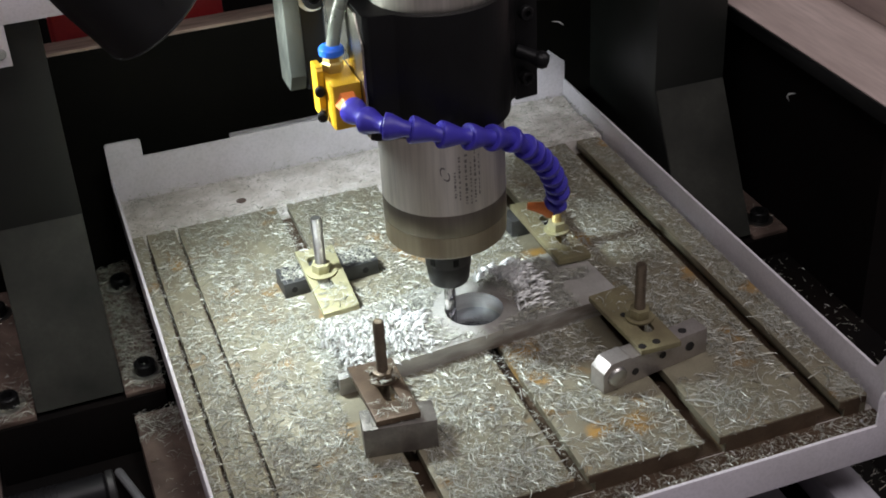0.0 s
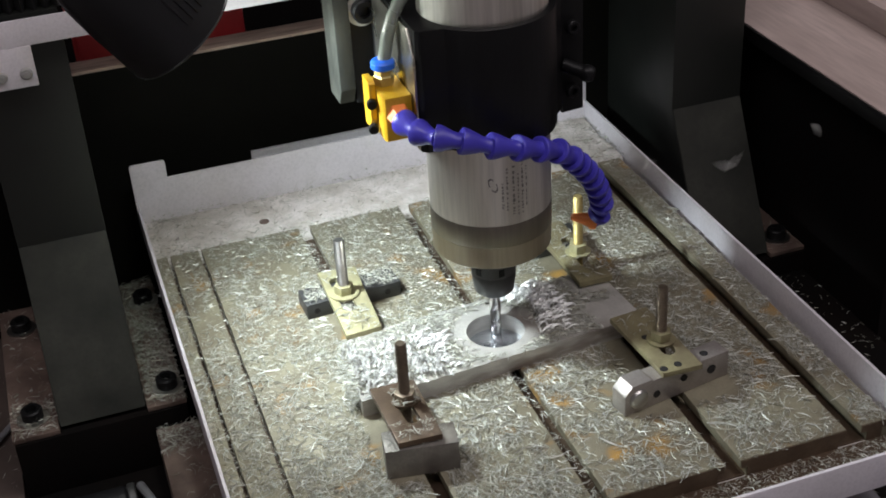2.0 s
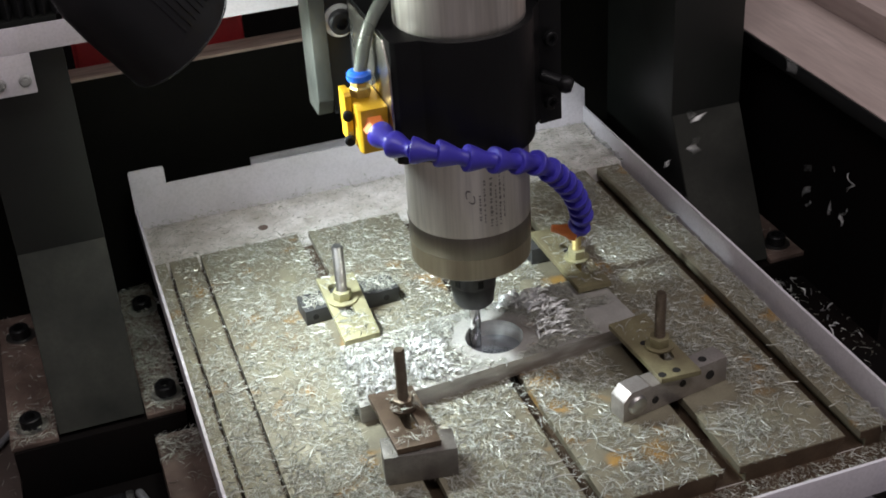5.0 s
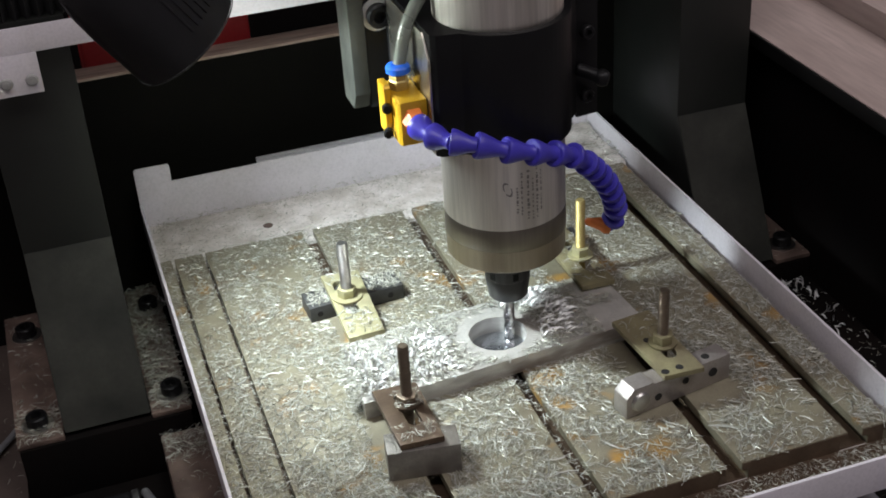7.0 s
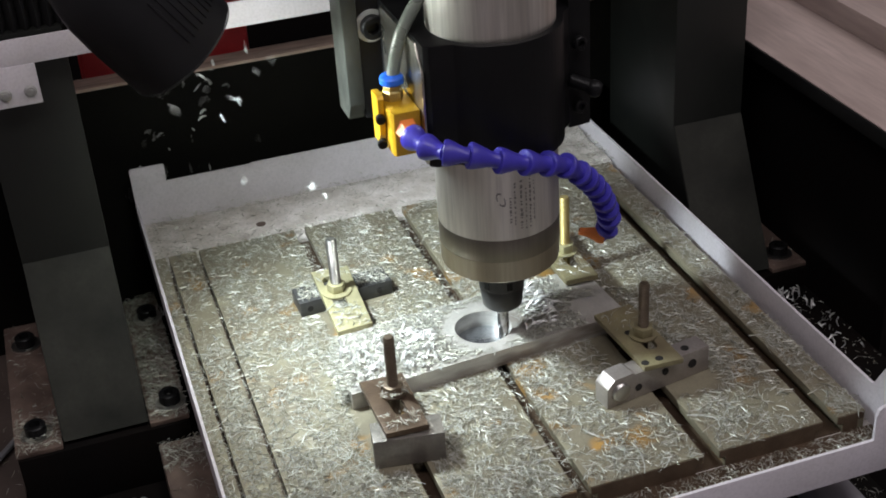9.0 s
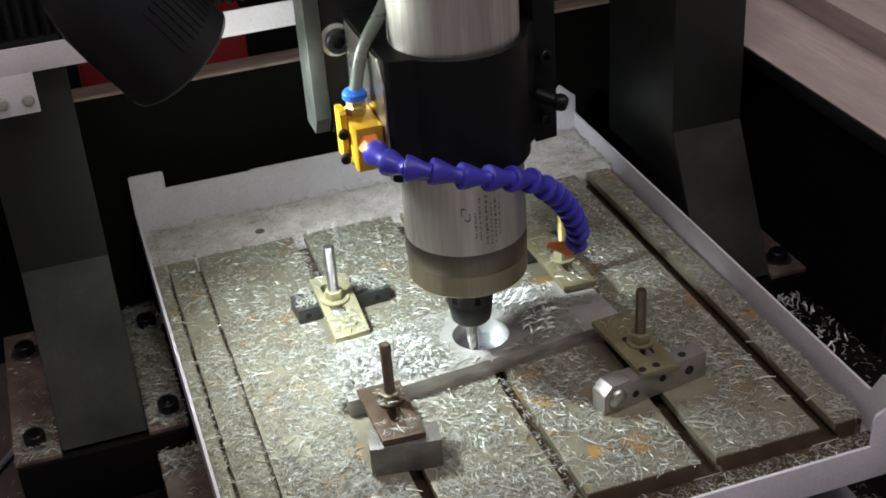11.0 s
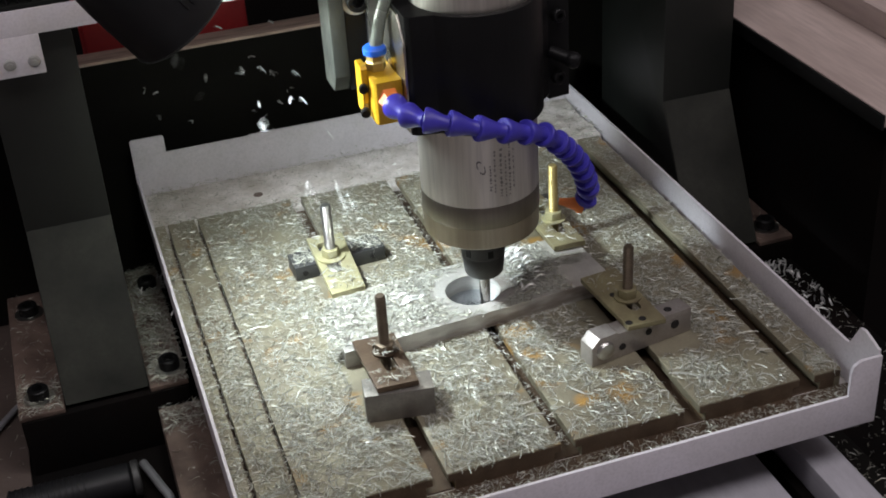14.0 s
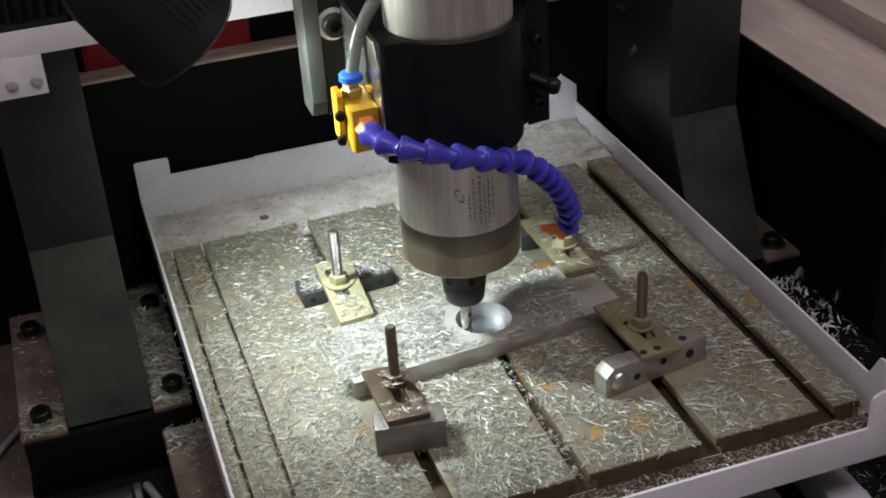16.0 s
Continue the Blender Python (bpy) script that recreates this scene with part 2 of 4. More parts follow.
def pipe(bm, points, r, seg=12):
    """A smooth round bar through points."""
    pts = [Vector(p) for p in points]
    path = []
    for i in range(len(pts) - 1):
        a, b, c, d = pts[max(i - 1, 0)], pts[i], pts[i + 1], pts[min(i + 2, len(pts) - 1)]
        for k in range(6):
            t = k / 6
            path.append(0.5 * (2 * b + (c - a) * t + (2 * a - 5 * b + 4 * c - d) * t * t + (3 * b - a - 3 * c + d) * t ** 3))
    path.append(pts[-1])
    rings = []
    up = Vector((0.3, 0.5, 0.81))
    for i, p in enumerate(path):
        d = (path[min(i + 1, len(path) - 1)] - path[max(i - 1, 0)]).normalized()
        u = d.cross(up).normalized()
        v = d.cross(u)
        rings.append([bm.verts.new(p + r * (math.cos(2 * math.pi * k / seg) * u + math.sin(2 * math.pi * k / seg) * v)) for k in range(seg)])
    fs = [bm.faces.new((a[k], a[(k + 1) % seg], b[(k + 1) % seg], b[k])) for a, b in zip(rings, rings[1:]) for k in range(seg)]
    fs += [bm.faces.new(rings[0]), bm.faces.new(rings[-1])]
    bmesh.ops.recalc_face_normals(bm, faces=fs)
    return bm


def thing(name, base, label, category, group="", kind=""):
    """An empty at its base, in millimetres."""
    ob = new(name)
    ob.empty_display_size = 0.01
    ob.location = Vector(base) * MM
    return tagged(ob, label, category, group, kind)


def root(ob):
    while ob.parent:
        ob = ob.parent
    return ob


def part(name, bm, mat, parent, label="", smooth=True):
    """Links a bmesh, in millimetres of the world, as one mesh under a thing or a part."""
    base = root(parent).location if parent else Vector()
    bmesh.ops.transform(bm, matrix=Matrix.Translation(-base) @ Matrix.Scale(MM, 4), verts=bm.verts)
    me = bpy.data.meshes.new(name)
    bm.to_mesh(me)
    bm.free()
    me.materials.append(MAT[mat])
    if smooth:
        me.shade_smooth()
        me.set_sharp_from_angle(angle=radians(35))
    ob = new(name, me)
    ob.parent = parent
    return tagged(ob, label)


def single(name, bm, mat, label, category, group="", kind=""):
    """A thing of one mesh, its origin at its base centre."""
    lo = Vector([min(v.co[i] for v in bm.verts) for i in range(3)])
    hi = Vector([max(v.co[i] for v in bm.verts) for i in range(3)])
    base = Vector(((lo.x + hi.x) / 2, (lo.y + hi.y) / 2, lo.z))
    bmesh.ops.transform(bm, matrix=Matrix.Scale(MM, 4) @ Matrix.Translation(-base), verts=bm.verts)
    me = bpy.data.meshes.new(name)
    bm.to_mesh(me)
    bm.free()
    me.materials.append(MAT[mat])
    me.shade_smooth()
    me.set_sharp_from_angle(angle=radians(35))
    ob = new(name, me)
    ob.location = base * MM
    return tagged(ob, label, category, group, kind)


B = bmesh.new
ON_TABLE = []


def socket_bolt(parent, x, y, z, r=8.0, h=10.0, mat="black", washer=True):
    """A hexagon socket head screw standing on z."""
    bm = B()
    lathe(bm, [(0, 0), (r, 0), (r, h - 1), (r - 1, h), (r * 0.55, h), (r * 0.5, h - 5), (0, h - 5)], pose(x, y, z), 24, False)
    ob = part("bolt", bm, mat, parent, "black socket head bolt")
    if washer:
        part("washer", lathe(B(), [(0, -0.4), (r * 1.5, -0.4), (r * 1.5, 1.4), (0, 1.4)], pose(x, y, z), 24, False), "steel", ob)
    return ob


# ---- the workshop round the machine ----
# unseen room; pale walls and floor lighten what the spindle reflects
def room():
    for name, b in (("wall_north", (-2200, 2200, 1900, 2000, -900, 1900)), ("wall_south", (-2200, 2200, -2300, -2200, -900, 1900)),
                    ("wall_east", (2200, 2300, -2300, 2000, -900, 1900)), ("wall_west", (-2300, -2200, -2300, 2000, -900, 1900))):
        tagged(part(name, box(B(), *b), "wall", None), "plain grey workshop wall", "wall", kind="structure")
    tagged(part("floor", box(B(), -2300, 2300, -2300, 2000, -1000, -900), "wall", None), "unseen workshop floor, pale to lighten the spindle's reflections", "floor", kind="structure")
    tagged(part("ceiling", box(B(), -2300, 2300, -2300, 2000, 1900, 2000), "wall", None), "plain workshop ceiling", "ceiling", kind="structure")


room()


def bench():
    """The machine stands in a dark wooden well with raw board edges."""
    t = thing("machine_bench", (0, 0, -900), "dark wooden bench with a sunken machine well", "bench")
    # floor coloured near black to stand for the shadow lying on it
    part("well_floor", box(B(), -700, 330, -420, 358, -150, -130), "pit", t, "well floor, its shade painted near black")
    part("back_panel", box(B(), -700, 330, 358, 380, -150, 98, 0.6), "panel", t, "very dark back panel")
    part("panel_edge", box(B(), -700, 330, 357, 381, 98.0, 101, 0.8), "edge", t, "raw pale board edge")
    for x in (-690, 300):
        for y in (-400, 330):
            part("leg", box(B(), x, x + 30, y, y + 28, -900, -150, 2), "pit", t)
    single("loose_board", box(B(), -690, -336, -410, 338, -130, -126.5, 0.8), "floor", "dusty brown board lying on the well floor", "board")
    s = thing("wooden_counter", (560, 300, -900), "grained wooden counter with a thin dark edge", "counter")
    prism(bm := B(), [(332, 4), (900, 4), (900, 1100), (332, 1100)], "z", -900, 84)
    part("cabinet", bm, "pit", s, "black counter side")
    prism(bm := B(), [(320, -6), (900, -6), (900, 1100), (320, 1100)], "z", 84, 96, 1.0)
    part("counter_top", bm, "wood", s, "brown grained wooden top")
    # strip added to turn the top's brown side face dark
    part("edge_band", box(B(), 317.6, 319.9, -8, 1100, 83.5, 95.2, 0.3), "black", s, "dark strip over the top's side face")
    b = single("wooden_board", box(B(), 404, 880, -20, 1000, 96, 118, 1.5), "wood", "pale grained board lying on the counter", "board")
    c = thing("red_crate", (-160, 470, -900), "red plastic crate behind the bench", "crate")
    part("crate_body", box(B(), -222, -75, 402, 540, -900, 120, 4), "red", c)
    part("crate_rim", box(B(), -226, -71, 398, 544, 120, 126, 2), "red", c)
    # made-up block that keeps the view behind the bench dark
    d = single("dark_cabinet", box(B(), -700, 600, 640, 900, -900, 420, 4), "pit", "plain black backing block behind the bench", "cabinet")


bench()


# ---- the machine's frame ----
def column(side):
    """An upright of the gantry: a straight upper post, a foot that leans forward, and a bolted flange."""
    t = thing("gantry_column", (side * 266, 200, -130), "dark painted steel gantry column bolted to a chip-strewn flange", "column", "gantry columns")
    x0, x1 = sorted((side * 235, side * 299))
    post = part("post", prism(B(), [(119, -75), (304, -75), (304, 221), (180, 221), (180, 46)], "x", x0, x1, 0.5), "column", t, "dark green-grey post with a foot that leans forward")
    # sloping face in a lighter grey than the rest of the column
    part("foot_face", prism(B(), [(117.4, -75), (118.6, -75), (179.7, 45.4), (178.9, 46.0)], "x", x0 + 0.6, x1 - 0.6), "foot", post, "mottled sloping face, a lighter grey than the post")
    for u, v in ((205, 234.4), (299.6, 334)):
        f0, f1 = sorted((side * u, side * v))
        fl = part("flange", box(B(), f0, f1, 114, 296, -79, -75, 0.8), "flange", t, "brown stained steel flange")
        for y in (135, 262):
            socket_bolt(fl, side * (216 if u < 250 else 317), y, -75)
    part("pedestal", box(B(), min(side * 205.5, side * 333), max(side * 205.5, side * 333), 112, 300, -130, -79.1, 1.0), "pit", t, "black pedestal")
    return t


column(-1)
column(1)


def beam_cover():
    """White sheet strip under the gantry's bellows, with a screwed tab on the column."""
    t = thing("gantry_cover", (-150, 170, 173), "white sheet metal gantry cover with a screwed tab", "cover")
    part("strip", box(B(), -420, 235, 168, 170, 202.5, 221, 0.4), "tray", t, "white sheet strip")
    tab = part("tab", box(B(), -292, -257.6, 167.6, 169.8, 173.4, 202.4, 0.4), "tray", t, "white tab")
    for x in (-264.2, -281):
        bm = B()
        lathe(bm, [(0, 3), (2, 3), (2, 1.6), (3.4, 1.6), (4.2, 0.6), (4.4, 0), (0, 0)], along((x, 167.6, 183), (x, 160, 183)), 18, False)
        part("screw", bm, "zinc", tab, "small steel screw")
    b = thing("bellows", (-140, 200, 221), "black pleated bellows on the gantry beam", "bellows")
    bm = B()
    zig = []
    for i in range(168):
        zig.append((-430 + i * 4, 180 if i % 2 else 189))
    prism(bm, zig + [(242, 240), (-430, 240)], "z", 221.5, 400)
    part("pleats", bm, "bellows", b, "black cloth pleats", smooth=False)
    part("beam", box(B(), -420, 420, 241, 300, 205, 400, 2), "pit", b, "black beam behind the pleats")


beam_cover()


def base():
    """The machine's lower frame: side rails, grey extrusions and a chip-strewn deck."""
    t = thing("milling_machine", (0, 0, -130), "milling machine base with grey rails under the table", "machine")
    for s in (-1, 1):
        a, b = sorted((s * 196, s * 232))
        # the right rail is given a darker material than the left
        part("side_rail", box(B(), a, b, -400, 106, -130, -90, 1.5), "flange" if s < 0 else "panel", t, "brown stained side rail" if s < 0 else "side rail in a darker tone")
        a, b = sorted((s * 167, s * 193))
        part("linear_rail", box(B(), a, b, -400, 340, -80, -58, 2), "rail", t, "grey steel rail")
        a, b = sorted((s * 160, s * 196))
        # blackened sides carry the shade between rail and extrusion
        part("rail_bed", box(B(), a, b, -400, 340, -130, -80, 2), "pit", t, "rail bed, blackened for the shade of the gap")
    part("centre_extrusion", box(B(), -141, 141, -400, 340, -130, -60, 2), "rail", t, "grey centre extrusion")
    for s in (-1, 1):
        for y in (-60, 120):
            part("carriage", box(B(), min(s * 150, s * 196), max(s * 150, s * 196), y, y + 60, -57, -27, 2), "black", t, "black rail carriage")
    part("rear_plate", box(B(), -97, 160, 330, 334, -130, 9.6, 0.8), "tray", t, "white rear plate")
    d = thing("chip_tray", (282, -50, -130), "dark steel side deck strewn with chips", "deck")
    part("deck", box(B(), 236, 330, -420, 110, -104, -96, 1), "pit", d)
    part("deck_support", box(B(), 240, 326, -416, 106, -130, -104, 1), "pit", d)


base()


# ---- the moving table ----
SLOTS = (-192.6, -168.0, -83.2, 1.2, 86.6, 170.8)
Y0, Y1 = -169.0, 214.5


def table():
    t = thing("work_table", (0, 50, -27), "worn slotted steel table in a white sheet tray, strewn with chips", "machine table")
    tray = part("tray_floor", box(B(), -204, 204, -196, 301, -17, -14.2, 0.4), "dust", t, "dusty white tray floor")
    part("under_frame", box(B(), -190, 190, -175, 290, -27, -17, 1), "black", t, "black frame below the tray")
    # walls with raised corner tabs
    part("back_wall", prism(B(), [(-205, -17), (205, -17), (205, 33), (190, 46), (178, 36), (177.5, 24.5), (-102, 25), (-102.6, 24), (-175.6, 24), (-175.6, 38.5), (-177, 40.3), (-203.4, 40.6), (-205, 39)], "y", 301, 303, 0.3), "tray", tray, "white back wall with corner tabs")
    part("left_wall", box(B(), -205.4, -203.2, -197, 300.8, -17, 8, 0.5), "tray", tray, "white side wall")
    part("right_wall", prism(B(), [(-196, -17), (300.8, -17), (300.8, 16), (-163, 16), (-166, 17), (-175, 34), (-180, 35), (-196, 30)], "x", 203.2, 205.2, 0.3), "tray", tray, "white side wall with a front tab")
    part("front_wall", prism(B(), [(-205, -25), (205, -25), (205, 27), (190, 27), (184.5, 24), (183, 19), (183, 1), (-184, 1), (-184, 24), (-190, 27), (-205, 27)], "y", -198.6, -196.4, 0.4), "tray", tray, "white front wall")
    part("sludge", box(B(), -202.8, 202.8, -196.2, Y0 - 0.5, -14.1, -13.2), "brown", tray, "brown oily sludge")
    # flat brown disc marks the hole
    part("drain_hole", lathe(B(), [(0, 0), (4.2, 0), (4.2, 0.3), (0, 0.3)], pose(-107, 261, -14.2), 24, False), "flange", tray, "round brown disc marking a hole")
    # planks between the slots
    edges = [-202.6] + [v for s in SLOTS for v in ((s - 4.8, s + 5.8) if s > 50 else (s - 4.4, s + 4.4) if s > 0 else (s - 1.3, s + 1.3) if s < -100 else (s - 4.6, s + 4.6))] + [197.0]
    for i in range(0, len(edges), 2):
        a, b = edges[i], edges[i + 1]
        prof = [(a, 0), (b, 0), (b, -6.2)] + ([(b - min(4.5, (b - a) / 3), -6.2), (b - min(4.5, (b - a) / 3), -14)] if i < 12 else [(b, -14)]) + ([(a + min(4.5, (b - a) / 3), -14), (a + min(4.5, (b - a) / 3), -6.2)] if i else [(a, -14)]) + [(a, -6.2)]
        plank = part("table_plank", prism(B(), prof, "y", Y0, Y1, 0.5), "bed", t, "worn rust-spotted steel plank")
        inset = min(4.5, (b - a) / 3) + 0.4
        end = box(box(B(), a + 0.6, b - 0.6, Y0 - 0.5, Y0 - 0.05, -6.0, -0.9), a + inset, b - inset, Y0 - 0.5, Y0 - 0.05, -13.8, -6.0)
        part("plank_end", end, "brown", plank, "oily brown end face")
        # dark brown strip covers the pale tray floor and deepens the slots' shade
        if i:
            part("slot_bottom", box(B(), edges[i - 1] - 4, a + 4, Y0 + 1, Y1 - 1, -14, -12.6), "brown", t, "dark brown strip, put in to deepen the slot's shade")
    return t


TABLE = table()
ON_TABLE.append(TABLE)


def workpiece():
    """Flat aluminium plate with a round hole being milled through it."""
    n = 64
    tilt = math.radians(4.0)
    r = 20.0
    rect = [(-109.5, -34), (97, -34), (97, 36), (-98, 36)]
    c, s = math.cos(tilt), math.sin(tilt)
    rect = [(x * c - y * s, x * s + y * c + 2.5) for x, y in rect]
    bm = B()
    ring = {}
    for z in (0.0, 12.8):
        ring[z] = [bm.verts.new((r * math.cos(2 * math.pi * i / n), r * math.sin(2 * math.pi * i / n), z)) for i in range(n)]

    def outer(i):
        """Where the ray from the hole's centre meets the rim."""
        d = Vector((math.cos(2 * math.pi * i / n), math.sin(2 * math.pi * i / n)))
        best = 1e9
        for (ax, ay), (bx, by_) in zip(rect, rect[1:] + rect[:1]):
            ex, ey = bx - ax, by_ - ay
            det = d.x * -ey + ex * d.y
            if abs(det) > 1e-9:
                k = (ax * -ey + ex * ay) / det
                u = (d.x * ay - d.y * ax) / det
                if k > 0 and -1e-6 <= u <= 1 + 1e-6:
                    best = min(best, k)
        return d * best
    edge = [outer(i) for i in range(n)]
    for corner in rect:
        i = min(range(n), key=lambda k: (edge[k] - Vector(corner)).length)
        edge[i] = Vector(corner)
    rim = {z: [bm.verts.new((*edge[i], z)) for i in range(n)] for z in (0.0, 12.8)}
    for i in range(n):
        j = (i + 1) % n
        bm.faces.new((ring[12.8][i], rim[12.8][i], rim[12.8][j], ring[12.8][j]))
        bm.faces.new((ring[0.0][j], rim[0.0][j], rim[0.0][i], ring[0.0][i]))
        bm.faces.new((ring[0.0][i], ring[12.8][i], ring[12.8][j], ring[0.0][j]))
        bm.faces.new((rim[0.0][j], rim[12.8][j], rim[12.8][i], rim[0.0][i]))
    bmesh.ops.recalc_face_normals(bm, faces=bm.faces)
    w = thing("workpiece", (0, 0, 0.2), "flat aluminium plate with a freshly milled round pocket", "metal plate")
    part("plate", bm, "alu", w)
    prof = [(0, 0.4), (0.4, 0.4)]
    for k in range(1, 14):
        prof += [(k * 1.5 - 0.75, 0.55), (k * 1.5, 0.4)]
    part("pocket_floor", lathe(B(), prof + [(19.9, 0.5), (19.9, 0.0), (0, 0.0)], None, 64, False), "cut", w, "bright milled pocket floor")
    return [w]


ON_TABLE += workpiece()


def threaded(bm, x, y, z0, z1, r):
    """A stud with rolled ridges for its thread."""
    prof = [(0, z0), (r, z0)]
    z = z0
    while z < z1 - 2:
        prof += [(r, z + 0.3), (r * 0.9, z + 0.8), (r, z + 1.25)]
        z += 1.25
    return lathe(bm, prof + [(r * 0.8, z1), (0, z1)], pose(x, y, 0), 16, False)


def hexnut(parent, x, y, z, r, mat, h=6.5):
    bm = B()
    prism(bm, [(x + r * math.cos(math.pi * k / 3), y + r * math.sin(math.pi * k / 3)) for k in range(6)], "z", z, z + h, 0.6)
    return part("nut", bm, mat, parent)


def slotted(bm, outline, slot, z0, z1, bevel=0.6):
    """A strap of four corners (far left, far right, near right, near left) with a long slot of x0, x1, y0, y1 through it."""
    x0, x1, y0, y1 = slot
    hole = []
    n = 6
    for k in range(n + 1):
        a = math.pi * k / n
        hole.append(((x0 + x1) / 2 + (x1 - x0) / 2 * math.cos(a), y1 + (x1 - x0) / 2 * math.sin(a)))
    for k in range(n + 1):
        a = math.pi + math.pi * k / n
        hole.append(((x0 + x1) / 2 + (x1 - x0) / 2 * math.cos(a), y0 + (x1 - x0) / 2 * math.sin(a)))
    fl, fr, nr, nl = outline
    rings = {}
    for z in (z0, z1):
        rings[z] = ([bm.verts.new((*p, z)) for p in hole], [bm.verts.new((*p, z)) for p in (fr, fl, nl, nr)])
    made = []
    m = n + 1
    for z in (z0, z1):
        h, (c_fr, c_fl, c_nl, c_nr) = rings[z]
        half = n // 2
        fans = [([h[i] for i in range(0, half + 1)], c_fr), ([h[i] for i in range(half, n + 1)], c_fl), ([h[m + i] for i in range(0, half + 1)], c_nl), ([h[m + i] for i in range(half, n + 1)], c_nr)]
        for run, c in fans:
            made += [bm.faces.new((p, q, c)) for p, q in zip(run, run[1:])]
        made.append(bm.faces.new((h[half], c_fr, c_fl)))
        made.append(bm.faces.new((h[n], h[m], c_nl, c_fl)))
        made.append(bm.faces.new((h[m + half], c_nl, c_nr)))
        made.append(bm.faces.new((h[2 * m - 1], h[0], c_fr, c_nr)))
    for k in (0, 1):
        lo, hi = rings[z0][k], rings[z1][k]
        for i in range(len(lo)):
            j = (i + 1) % len(lo)
            made.append(bm.faces.new((lo[i], lo[j], hi[j], hi[i])))
    bmesh.ops.recalc_face_normals(bm, faces=made)
    rim = [e for e in bm.edges if e.calc_face_angle(0) > 0.6]
    bmesh.ops.bevel(bm, geom=rim, offset=bevel, segments=2, profile=0.6, affect="EDGES")
    return bm


def clamp(label, outline, slot, z0, z1, stud, top, mat, stud_mat, washer="steel", r=3.6, holes=(), slope=0.0, wide=9.4):
    """A slotted strap with a stud, washer and nut. slope: its fall along y, away from its heel."""
    t = thing("hold_down_clamp", (*stud, z0), label, "clamp", "clamps on the workpiece")

    def lean(bm):
        for v in bm.verts:
            v.co.z += slope * (v.co.y - stud[1])
        return bm
    strap = part("strap", lean(slotted(B(), outline, slot, z0, z1)), mat, t)
    # no bores are cut in the strap: dark discs carry their shade
    for x, y in holes:
        part("drilled_hole", lean(lathe(B(), [(0, 0.12), (2.7, 0.12), (2.7, -0.3), (0, -0.3)], pose(x, y, z1), 20, False)), "hole", strap, "dark disc standing for a drilled hole's shade")
    part("stud", threaded(B(), *stud, -8, top, r), stud_mat, t, "threaded stud")
    part("washer", lean(lathe(B(), [(0, 0), (wide - 0.4, 0), (wide, 0.5), (wide, 1.6), (0, 1.8)], pose(*stud, z1), 28, False)), washer, t)
    hexnut(t, *stud, z1 + 1.8, 7.0, washer)
    ON_TABLE.append(t)
    return t


